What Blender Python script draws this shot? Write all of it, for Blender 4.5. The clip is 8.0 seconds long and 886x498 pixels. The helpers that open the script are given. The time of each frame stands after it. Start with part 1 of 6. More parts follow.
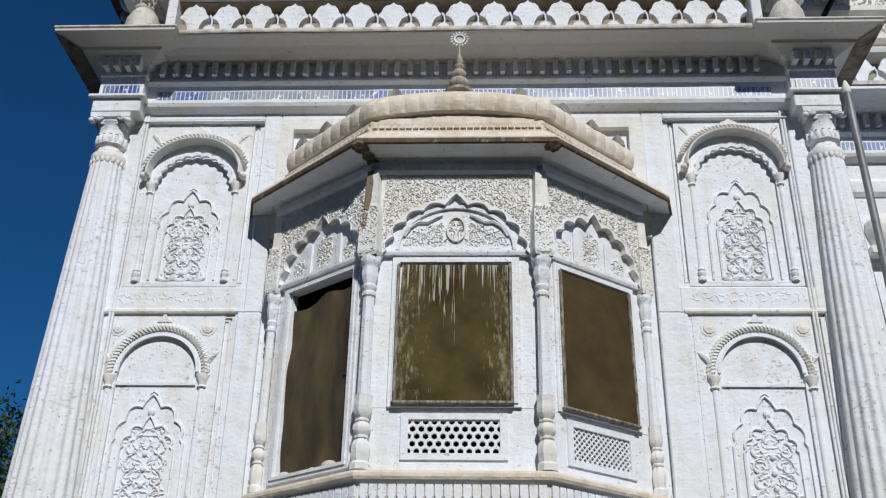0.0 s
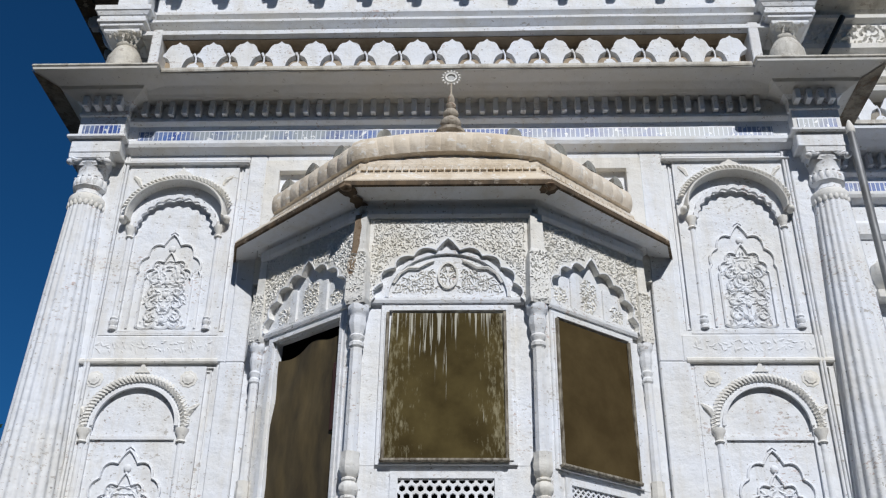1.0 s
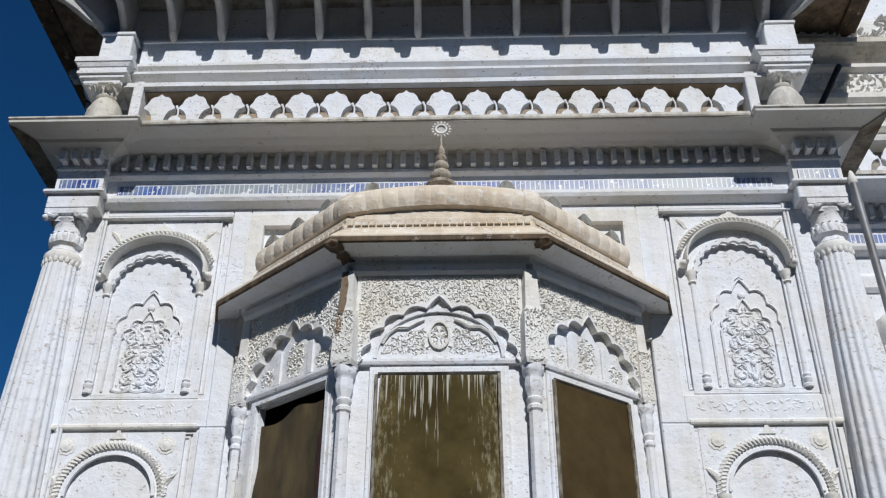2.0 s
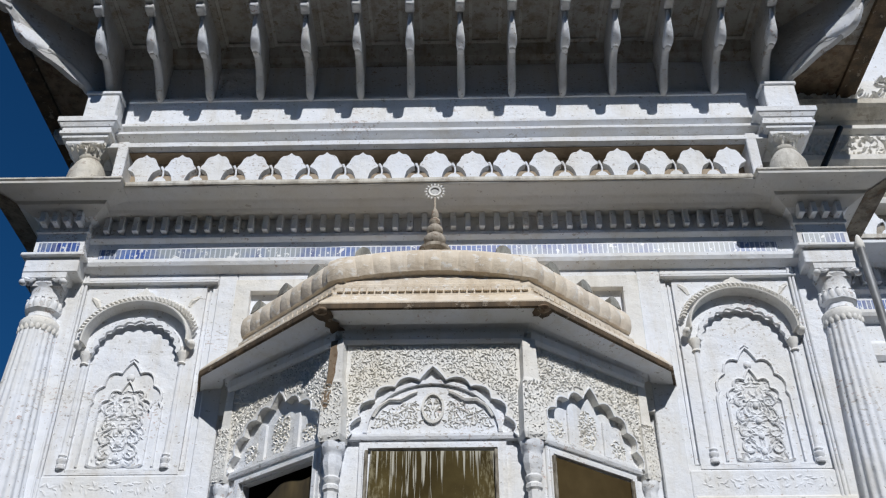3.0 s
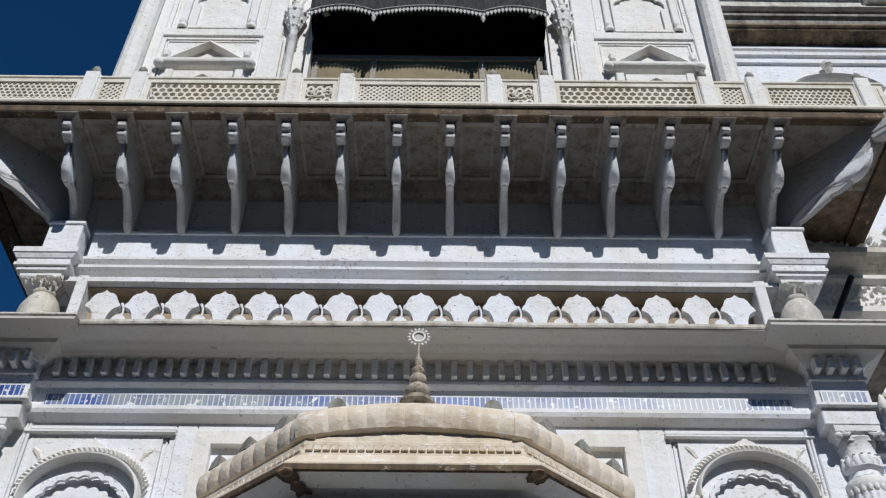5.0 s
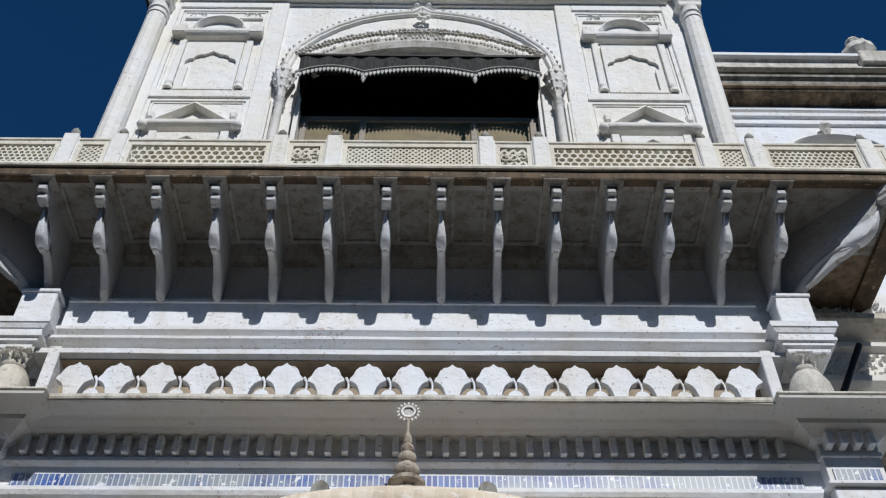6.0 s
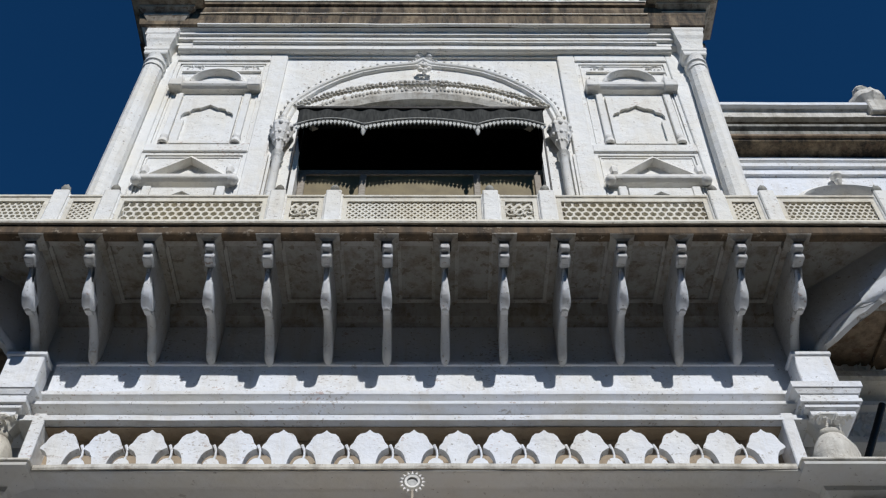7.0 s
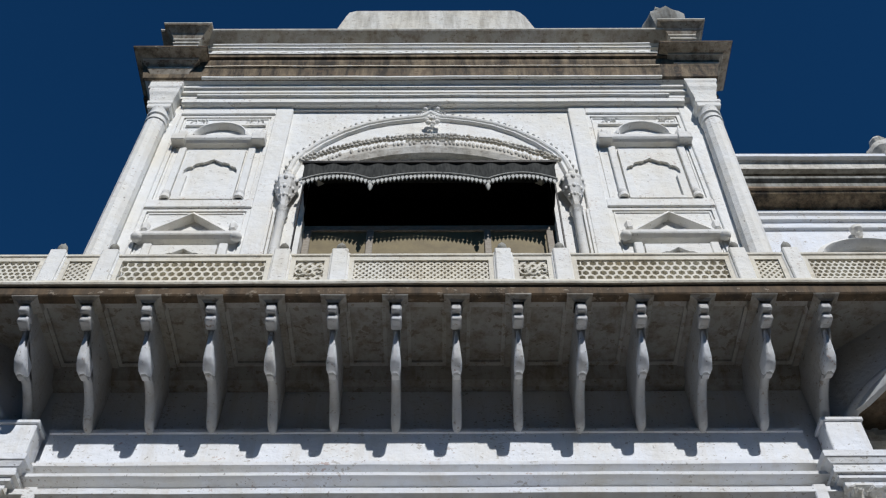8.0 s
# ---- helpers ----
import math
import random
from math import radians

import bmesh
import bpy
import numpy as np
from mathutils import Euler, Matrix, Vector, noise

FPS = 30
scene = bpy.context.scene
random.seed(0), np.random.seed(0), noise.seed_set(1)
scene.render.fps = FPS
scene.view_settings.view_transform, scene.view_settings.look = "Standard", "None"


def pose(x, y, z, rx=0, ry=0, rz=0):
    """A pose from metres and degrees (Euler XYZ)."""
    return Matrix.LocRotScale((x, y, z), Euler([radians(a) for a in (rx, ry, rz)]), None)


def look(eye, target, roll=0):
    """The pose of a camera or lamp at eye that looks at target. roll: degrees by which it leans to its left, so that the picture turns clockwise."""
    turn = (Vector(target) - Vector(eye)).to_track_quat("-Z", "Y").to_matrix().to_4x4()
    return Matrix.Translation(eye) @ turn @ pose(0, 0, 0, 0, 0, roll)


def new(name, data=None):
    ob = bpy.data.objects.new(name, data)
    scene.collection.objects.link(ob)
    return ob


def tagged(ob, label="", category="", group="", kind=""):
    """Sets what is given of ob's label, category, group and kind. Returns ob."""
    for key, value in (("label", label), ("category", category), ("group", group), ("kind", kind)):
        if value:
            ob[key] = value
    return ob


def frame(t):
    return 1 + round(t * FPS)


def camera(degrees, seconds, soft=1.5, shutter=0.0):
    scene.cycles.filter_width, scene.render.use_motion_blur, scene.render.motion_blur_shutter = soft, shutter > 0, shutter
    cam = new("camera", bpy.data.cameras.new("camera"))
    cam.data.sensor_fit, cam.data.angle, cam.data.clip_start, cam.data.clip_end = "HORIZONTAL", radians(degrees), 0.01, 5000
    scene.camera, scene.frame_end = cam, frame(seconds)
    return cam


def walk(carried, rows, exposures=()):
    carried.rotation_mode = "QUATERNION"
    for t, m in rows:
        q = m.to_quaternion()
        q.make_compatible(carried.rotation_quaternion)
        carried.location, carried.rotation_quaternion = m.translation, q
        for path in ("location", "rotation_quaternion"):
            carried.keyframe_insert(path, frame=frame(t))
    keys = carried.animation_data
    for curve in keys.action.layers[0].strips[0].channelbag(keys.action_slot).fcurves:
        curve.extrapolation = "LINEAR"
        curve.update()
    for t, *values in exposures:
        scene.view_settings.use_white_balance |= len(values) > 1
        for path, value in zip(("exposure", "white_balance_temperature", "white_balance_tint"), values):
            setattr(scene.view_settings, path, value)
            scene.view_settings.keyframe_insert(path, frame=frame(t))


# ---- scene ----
from mathutils.geometry import tessellate_polygon

# ---------------------------------------------------------------- camera
cam = camera(47.93, 8.0, soft=1.2)
ROWS = [
    (0, 0.269, -9.851, 0.990, 27.239, 1.051, 2.590),
    (0.5, 0.268, -9.685, 1.153, 28.102, 0.953, 2.396),
    (1, 0.270, -9.512, 1.292, 29.288, 0.755, 2.175),
    (1.5, 0.266, -9.342, 1.423, 30.674, 0.434, 1.900),
    (3, 0.227, -8.891, 1.843, 35.547, -0.146, 0.988),
    (3.5, 0.225, -8.742, 1.995, 37.374, 0.127, 0.784),
    (4, 0.214, -8.571, 2.140, 39.411, 0.392, 0.491),
    (4.5, 0.208, -8.393, 2.284, 41.552, 0.552, 0.177),
    (6, 0.234, -7.967, 2.833, 46.969, -0.087, -0.664),
    (6.5, 0.225, -7.844, 3.024, 48.434, -0.324, -0.770),
    (7, 0.198, -7.739, 3.202, 49.861, -0.497, -0.692),
    (7.5, 0.172, -7.648, 3.411, 51.248, -0.547, -0.421),
    (8, 0.146, -7.566, 3.612, 52.620, -0.355, -0.224),
]
walk(cam, [(t, pose(x, y, z, 90 + pitch, 0, yaw) @ pose(0, 0, 0, 0, 0, roll)) for t, x, y, z, pitch, roll, yaw in ROWS])

# ---------------------------------------------------------------- light
SUN_DIR = Vector((0.25, -1.0, 0.835)).normalized()
world = bpy.data.worlds.new("world")
scene.world = world
world.use_nodes = True
wn = world.node_tree
sky = wn.nodes.new("ShaderNodeTexSky")
sky.sky_type = "NISHITA"
sky.sun_disc = False
sky.sun_elevation = math.asin(SUN_DIR.z)
sky.sun_rotation = math.atan2(SUN_DIR.x, SUN_DIR.y)
sky.altitude = 1200
sky.air_density = 0.8
sky.dust_density = 0.22
sky.ozone_density = 2.0
deep = wn.nodes.new("ShaderNodeMix")
deep.data_type, deep.blend_type = "RGBA", "MULTIPLY"
deep.inputs[0].default_value = 1.0
deep.inputs[7].default_value = (0.22, 0.92, 1.46, 1.0)
wn.links.new(sky.outputs[0], deep.inputs[6])
wn.links.new(deep.outputs[2], wn.nodes["Background"].inputs[0])
wn.nodes["Background"].inputs[1].default_value = 0.042
sun_data = bpy.data.lights.new("sun", "SUN")
sun_data.energy = 3.9
sun_data.angle = radians(0.53)
sun_data.color = (0.985, 0.98, 0.975)
sun = new("sun", sun_data)
sun.matrix_world = look(SUN_DIR * 60, (0, 0, 0))
scene.view_settings.exposure = 0.0


# ---------------------------------------------------------------- materials
def ramp(nt, fac, stops):
    r = nt.nodes.new("ShaderNodeValToRGB")
    while len(r.color_ramp.elements) < len(stops):
        r.color_ramp.elements.new(0.5)
    for e, (pos, col) in zip(r.color_ramp.elements, stops):
        e.position, e.color = pos, (*col, 1.0) if len(col) == 3 else col
    nt.links.new(fac, r.inputs[0])
    return r.outputs[0]


def noise_tex(nt, vec, scale, detail=5.0, rough=0.6):
    n = nt.nodes.new("ShaderNodeTexNoise")
    n.inputs["Scale"].default_value = scale
    n.inputs["Detail"].default_value = detail
    n.inputs["Roughness"].default_value = rough
    nt.links.new(vec, n.inputs["Vector"])
    return n.outputs["Fac"]


def stretched(nt, vec, s):
    m = nt.nodes.new("ShaderNodeMapping")
    m.inputs["Scale"].default_value = s
    nt.links.new(vec, m.inputs["Vector"])
    return m.outputs[0]


def mix(nt, fac, a, b):
    m = nt.nodes.new("ShaderNodeMix")
    m.data_type = "RGBA"
    if isinstance(fac, (int, float)):
        m.inputs[0].default_value = fac
    else:
        nt.links.new(fac, m.inputs[0])
    for k, v in ((6, a), (7, b)):
        if isinstance(v, tuple):
            m.inputs[k].default_value = (*v, 1.0)
        else:
            nt.links.new(v, m.inputs[k])
    return m.outputs[2]


def bare(name, rough=0.8, metal=0.0):
    m = bpy.data.materials.new(name)
    m.use_nodes = True
    nt = m.node_tree
    b = nt.nodes["Principled BSDF"]
    b.inputs["Roughness"].default_value = rough
    b.inputs["Metallic"].default_value = metal
    geo = nt.nodes.new("ShaderNodeNewGeometry")
    return m, nt, b, geo.outputs["Position"]


def bump(nt, b, fac, strength, dist):
    n = nt.nodes.new("ShaderNodeBump")
    n.inputs["Strength"].default_value = strength
    n.inputs["Distance"].default_value = dist
    nt.links.new(fac, n.inputs["Height"])
    nt.links.new(n.outputs[0], b.inputs["Normal"])


def plaster(name, base, dirt, chip, chips=0.60, dirtiness=0.62, streak=0.5, relief=0.6, specks=0.0):
    """Limewashed plaster: uneven coats, warm runs down the face, flaked chips in patches, small pits."""
    m, nt, b, pos = bare(name, 0.85)
    broad = noise_tex(nt, pos, 1.1, 5, 0.65)
    runs = noise_tex(nt, stretched(nt, pos, (5.0, 5.0, 0.7)), 1.0, 7, 0.72)
    fine = noise_tex(nt, pos, 60.0, 3)
    flake = noise_tex(nt, stretched(nt, pos, (1.0, 1.0, 1.5)), 9.0, 9, 0.66)
    pits = noise_tex(nt, pos, 27.0, 2, 0.5)
    lumps = noise_tex(nt, pos, 5.0, 3, 0.5)
    warm = tuple(c * k for c, k in zip(base, (0.97, 0.93, 0.85)))
    col = mix(nt, ramp(nt, broad, [(0.42, (0, 0, 0)), (0.64, (0.9,) * 3)]), base, warm)
    grime = ramp(nt, runs, [(dirtiness - 0.06, (0, 0, 0)), (dirtiness + 0.16, (streak,) * 3)])
    col = mix(nt, grime, col, dirt)
    gone = ramp(nt, flake, [(chips, (0, 0, 0)), (chips + 0.03, (0.75,) * 3)])
    col = mix(nt, gone, col, chip)
    if specks:
        patch = noise_tex(nt, stretched(nt, pos, (1.0, 1.0, 0.7)), 1.7, 4, 0.6)
        small = noise_tex(nt, stretched(nt, pos, (1.0, 1.0, 2.0)), 21.0, 5, 0.6)
        join = nt.nodes.new("ShaderNodeMath")
        join.operation = "MULTIPLY_ADD"
        nt.links.new(patch, join.inputs[0])
        join.inputs[1].default_value = 0.55
        nt.links.new(small, join.inputs[2])
        lost = ramp(nt, join.outputs[0], [(0.925, (0, 0, 0)), (0.955, (specks,) * 3)])
        tone = mix(nt, ramp(nt, lumps, [(0.45, (0, 0, 0)), (0.62, (1, 1, 1))]), chip, (0.40, 0.25, 0.20))
        col = mix(nt, lost, col, tone)
    col = mix(nt, ramp(nt, pits, [(0.70, (0, 0, 0)), (0.735, (0.7,) * 3)]), col, tuple(c * 0.6 for c in chip))
    nt.links.new(col, b.inputs["Base Color"])
    hsum = nt.nodes.new("ShaderNodeMath")
    hsum.operation = "MULTIPLY_ADD"
    nt.links.new(lumps, hsum.inputs[0])
    hsum.inputs[1].default_value = 2.2
    nt.links.new(flake, hsum.inputs[2])
    hs2 = nt.nodes.new("ShaderNodeMath")
    hs2.operation = "MULTIPLY_ADD"
    nt.links.new(fine, hs2.inputs[0])
    hs2.inputs[1].default_value = 0.10
    nt.links.new(hsum.outputs[0], hs2.inputs[2])
    bump(nt, b, hs2.outputs[0], relief, 0.012)
    return m


WHITE = plaster("white_limewash", (0.735, 0.760, 0.805), (0.56, 0.52, 0.45), (0.36, 0.33, 0.29), 0.635, 0.562, 0.55, 0.8, 0.62)
LIME = plaster("weathered_limewash", (0.765, 0.765, 0.745), (0.55, 0.50, 0.42), (0.38, 0.34, 0.29), 0.635, 0.565, 0.45, 0.8, 0.65)
# Bracket limewash toned down for shade, with brown grime; buds keep the white.
BRACKET_SHADE = plaster("grimy_limewash", (0.52, 0.53, 0.545), (0.36, 0.31, 0.25), (0.27, 0.21, 0.16), 0.62, 0.56, 0.6, 0.8, 0.5)
# Brown toned dark so the petal recess carries its shade in colour.
RECESS_BROWN = plaster("dust_brown_plaster", (0.36, 0.295, 0.22), (0.22, 0.17, 0.12), (0.28, 0.22, 0.16), 0.60, 0.52, 0.6, 0.8)
CARVED = plaster("carved_limewash", (0.73, 0.725, 0.705), (0.47, 0.44, 0.38), (0.42, 0.39, 0.34), 0.645, 0.565, 0.5, 0.8)
CREAM = plaster("cream_plaster", (0.68, 0.605, 0.505), (0.43, 0.33, 0.22), (0.74, 0.71, 0.66), 0.565, 0.53, 0.6, 0.9, 0.4)
SCREEN = plaster("grey_cream_stone", (0.70, 0.675, 0.60), (0.42, 0.37, 0.29), (0.47, 0.42, 0.34), 0.60, 0.52, 0.55, 0.8)
STAINED = plaster("rain_stained_plaster", (0.27, 0.205, 0.13), (0.030, 0.022, 0.014), (0.13, 0.085, 0.05), 0.55, 0.43, 0.97)
RAINED = plaster("rain_streaked_plaster", (0.46, 0.41, 0.34), (0.10, 0.075, 0.05), (0.17, 0.11, 0.07), 0.57, 0.49, 0.9)
# Grime on side soffits and recesses, their shade put in the same base.
SHADE_GRIME = plaster("sooty_plaster", (0.25, 0.22, 0.175), (0.06, 0.045, 0.03), (0.13, 0.085, 0.05), 0.57, 0.47, 0.9)
GREYSTONE = plaster("grey_lichen_stone", (0.30, 0.30, 0.275), (0.09, 0.085, 0.07), (0.17, 0.15, 0.12), 0.56, 0.47, 0.9, 0.9)
# Rib base cut below the white wash for the shade under the balcony.
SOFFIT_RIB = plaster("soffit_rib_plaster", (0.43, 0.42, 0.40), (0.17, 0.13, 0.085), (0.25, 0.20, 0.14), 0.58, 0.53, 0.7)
EDGE = plaster("rain_black_edge", (0.13, 0.088, 0.05), (0.045, 0.032, 0.02), (0.30, 0.25, 0.19), 0.60, 0.46, 0.95)
# Soffit base cut further for the same shade; brown stains stay random.
SOFFIT_SHADE = plaster("soffit_plaster", (0.36, 0.35, 0.325), (0.15, 0.105, 0.06), (0.18, 0.14, 0.10), 0.58, 0.51, 0.75)
STONE = plaster("weathered_stone", (0.62, 0.60, 0.55), (0.27, 0.24, 0.19), (0.35, 0.30, 0.25), 0.59, 0.51, 0.75, 0.9)
# White greyed to put the cornice underside's shade into the colour.
SHADE_GREY = plaster("dust_grey_plaster", (0.585, 0.58, 0.565), (0.42, 0.39, 0.34), (0.36, 0.33, 0.29), 0.64, 0.58, 0.4, 0.7)
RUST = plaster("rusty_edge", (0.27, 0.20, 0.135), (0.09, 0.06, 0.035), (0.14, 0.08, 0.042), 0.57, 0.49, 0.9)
GROUND = plaster("courtyard_paving", (0.052, 0.048, 0.042), (0.04, 0.036, 0.03), (0.09, 0.08, 0.065), 0.6, 0.5, 0.5)


def simple(name, a, b_col, scale=20.0, rough=0.7, metal=0.0, relief=0.3, squash=(1, 1, 1)):
    m, nt, b, pos = bare(name, rough, metal)
    f = noise_tex(nt, stretched(nt, pos, squash), scale, 6)
    nt.links.new(mix(nt, ramp(nt, f, [(0.35, (0, 0, 0)), (0.68, (1, 1, 1))]), a, b_col), b.inputs["Base Color"])
    bump(nt, b, f, relief, 0.01)
    return m


def tile_band():
    """Blue and grey painted tile strip, worn away in stretches."""
    m, nt, b, pos = bare("blue_tile_band", 0.45)
    br = nt.nodes.new("ShaderNodeTexBrick")
    br.inputs["Scale"].default_value = 1.0
    br.inputs["Brick Width"].default_value = 0.055
    br.inputs["Row Height"].default_value = 0.17128
    br.inputs["Mortar Size"].default_value = 0.006
    sep = nt.nodes.new("ShaderNodeSeparateXYZ")
    com = nt.nodes.new("ShaderNodeCombineXYZ")
    nt.links.new(pos, sep.inputs[0])
    nt.links.new(sep.outputs[0], com.inputs[0])
    nt.links.new(sep.outputs[2], com.inputs[1])
    nt.links.new(com.outputs[0], br.inputs["Vector"])
    br.inputs["Color1"].default_value = (0.008, 0.030, 0.20, 1)
    br.inputs["Color2"].default_value = (0.05, 0.12, 0.36, 1)
    br.inputs["Mortar"].default_value = (0.50, 0.54, 0.60, 1)
    worn = noise_tex(nt, pos, 0.8, 5, 0.65)
    old = mix(nt, ramp(nt, worn, [(0.44, (0, 0, 0)), (0.56, (0.92,) * 3)]), br.outputs[0], (0.27, 0.30, 0.31))
    col = mix(nt, br.outputs[1], old, (0.50, 0.54, 0.60))
    speck = noise_tex(nt, pos, 16.0, 4)
    col = mix(nt, ramp(nt, speck, [(0.60, (0, 0, 0)), (0.65, (0.9,) * 3)]), col, (0.70, 0.71, 0.72))
    nt.links.new(col, b.inputs["Base Color"])
    return m


def blind_mat(name, a, b_col, drips):
    """Dusty brown canvas blind, with pale limewash runs from its top edge."""
    m, nt, b, pos = bare(name, 0.85)
    b.inputs["Specular IOR Level"].default_value = 0.12
    cloud = noise_tex(nt, pos, 2.6, 6)
    weave = noise_tex(nt, stretched(nt, pos, (40, 40, 9)), 1.0, 4)
    col = mix(nt, ramp(nt, cloud, [(0.35, (0, 0, 0)), (0.7, (1, 1, 1))]), a, b_col)
    if drips:
        sep = nt.nodes.new("ShaderNodeSeparateXYZ")
        nt.links.new(pos, sep.inputs[0])
        run = noise_tex(nt, stretched(nt, pos, (34, 34, 0.45)), 1.0, 3)
        mr = nt.nodes.new("ShaderNodeMapRange")
        mr.inputs[1].default_value, mr.inputs[2].default_value = 4.75, 5.40
        mr.inputs[3].default_value, mr.inputs[4].default_value = -0.07, 0.12
        nt.links.new(sep.outputs[2], mr.inputs[0])
        add = nt.nodes.new("ShaderNodeMath")
        nt.links.new(run, add.inputs[0])
        nt.links.new(mr.outputs[0], add.inputs[1])
        col = mix(nt, ramp(nt, add.outputs[0], [(0.615, (0, 0, 0)), (0.66, (0.8,) * 3)]), col, (0.55, 0.53, 0.45))
        # rubbed canvas towards both side hems
        off = nt.nodes.new("ShaderNodeMath")
        off.operation = "ABSOLUTE"
        nt.links.new(sep.outputs[0], off.inputs[0])
        hem = nt.nodes.new("ShaderNodeMapRange")
        hem.inputs[1].default_value, hem.inputs[2].default_value = 0.12, 0.52
        hem.inputs[3].default_value, hem.inputs[4].default_value = -0.10, 0.11
        nt.links.new(off.outputs[0], hem.inputs[0])
        side = noise_tex(nt, stretched(nt, pos, (30, 30, 9)), 1.0, 6, 0.7)
        rub = nt.nodes.new("ShaderNodeMath")
        nt.links.new(side, rub.inputs[0])
        nt.links.new(hem.outputs[0], rub.inputs[1])
        col = mix(nt, ramp(nt, rub.outputs[0], [(0.56, (0, 0, 0)), (0.72, (0.55,) * 3)]), col, (0.36, 0.325, 0.21))
    nt.links.new(col, b.inputs["Base Color"])
    bump(nt, b, weave, 0.25, 0.004)
    return m


TILES = tile_band()
BLIND = blind_mat("stained_brown_blind", (0.045, 0.032, 0.010), (0.095, 0.072, 0.026), True)
BLIND_R = blind_mat("brown_blind", (0.052, 0.035, 0.013), (0.085, 0.060, 0.025), False)
CURTAIN = simple("brown_canvas_curtain", (0.036, 0.025, 0.009), (0.095, 0.068, 0.026), 3.0, 0.8, 0, 0.3, (2, 2, 0.6))
WORN = simple("worn_brown_wood", (0.055, 0.038, 0.018), (0.36, 0.33, 0.27), 9.0, 0.8, 0, 0.4, (3, 3, 0.9))
MAROON = simple("maroon_shutter", (0.055, 0.016, 0.012), (0.03, 0.01, 0.008), 9.0, 0.6)
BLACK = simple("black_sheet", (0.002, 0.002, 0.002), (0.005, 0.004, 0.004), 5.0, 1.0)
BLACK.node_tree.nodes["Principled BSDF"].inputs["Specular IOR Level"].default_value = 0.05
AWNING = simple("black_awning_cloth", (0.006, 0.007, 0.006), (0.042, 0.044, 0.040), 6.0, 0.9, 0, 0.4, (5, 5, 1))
ROOM_GLOOM = simple("dark_room", (0.016, 0.015, 0.014), (0.025, 0.023, 0.02), 2.0, 0.9)
FRINGE = simple("grey_fringe", (0.36, 0.36, 0.34), (0.55, 0.55, 0.51), 15.0, 0.8)
BROWN = simple("grey_brown_joinery", (0.33, 0.30, 0.25), (0.20, 0.16, 0.12), 14.0, 0.7, 0, 0.3, (1, 1, 5))
YELLOW = simple("ochre_blind", (0.21, 0.165, 0.078), (0.15, 0.115, 0.055), 5.0, 0.7)
METAL = simple("galvanised_pipe", (0.26, 0.27, 0.28), (0.15, 0.15, 0.15), 12.0, 0.55, 0.3, 0.1, (1, 1, 0.3))
IRON = simple("black_iron", (0.012, 0.012, 0.013), (0.03, 0.025, 0.02), 30.0, 0.5, 0.5)
BARK = simple("bark", (0.10, 0.075, 0.05), (0.05, 0.038, 0.028), 9.0, 0.9, 0, 0.8, (1, 1, 0.3))
LEAF = simple("dark_leaf", (0.020, 0.042, 0.012), (0.045, 0.075, 0.022), 2.0, 0.6)


# ---------------------------------------------------------------- mesh helpers
def finish(name, bm, mat, parent=None, label="", smooth=False):
    bmesh.ops.remove_doubles(bm, verts=bm.verts, dist=1e-5)
    bmesh.ops.recalc_face_normals(bm, faces=bm.faces)
    me = bpy.data.meshes.new(name)
    bm.to_mesh(me)
    bm.free()
    me.materials.append(mat)
    if smooth:
        me.polygons.foreach_set("use_smooth", [True] * len(me.polygons))
        me.set_sharp_from_angle(angle=radians(38))
    ob = new(name, me)
    if parent is not None:
        ob.parent = parent
    if label:
        ob["label"] = label
    return ob


def part(name, bm, mat, parent, label="", smooth=False):
    return finish(name, bm, mat, parent, label, smooth)


def again(ob, m, parent=None):
    """One more piece on the same mesh."""
    o = new(ob.name.split(".")[0], ob.data)
    o.parent = ob.parent if parent is None else parent
    o.matrix_basis = m
    for key in ("label",):
        if key in ob:
            o[key] = ob[key]
    return o


def thing(name, label, category, m=None, group="", kind=""):
    ob = new(name)
    if m is not None:
        ob.matrix_basis = m
    return tagged(ob, label, category, group, kind)


def quad_strip(bm, loops, closed=True):
    """Skins rings of equal length."""
    rings = [[bm.verts.new(p) for p in loop] for loop in loops]
    n = len(rings[0])
    for a, b in zip(rings, rings[1:]):
        for i in range(n if closed else n - 1):
            j = (i + 1) % n
            bm.faces.new((a[i], a[j], b[j], b[i]))
    return rings


def box(bm, x0, x1, y0, y1, z0, z1, bev=0.0):
    r = bmesh.ops.create_cube(bm, size=1.0)
    vs = r["verts"]
    for v in vs:
        v.co = Vector(((x0 + x1) / 2 + v.co.x * (x1 - x0), (y0 + y1) / 2 + v.co.y * (y1 - y0), (z0 + z1) / 2 + v.co.z * (z1 - z0)))
    if bev:
        es = {e for v in vs for e in v.link_edges}
        bmesh.ops.bevel(bm, geom=list(es), offset=bev, segments=1, affect="EDGES", clamp_overlap=True)


def moulding(bm, prof, x0, x1, caps=True, wob=0.0):
    """A profile of (y, z) drawn along x; the profile is closed to its own back. Slightly uneven where wob is given."""
    steps = max(1, int(abs(x1 - x0) / 0.45)) if wob else 1
    loops = []
    for k in range(steps + 1):
        x = x0 + (x1 - x0) * k / steps
        loops.append([(x, y + (noise.noise((x * 1.3, y * 3, z * 3)) * wob), z + (noise.noise((x * 1.1 + 7, y * 3, z * 3)) * wob)) for y, z in prof])
    r = quad_strip(bm, loops)
    if caps:
        bm.faces.new(r[0])
        bm.faces.new(list(reversed(r[-1])))


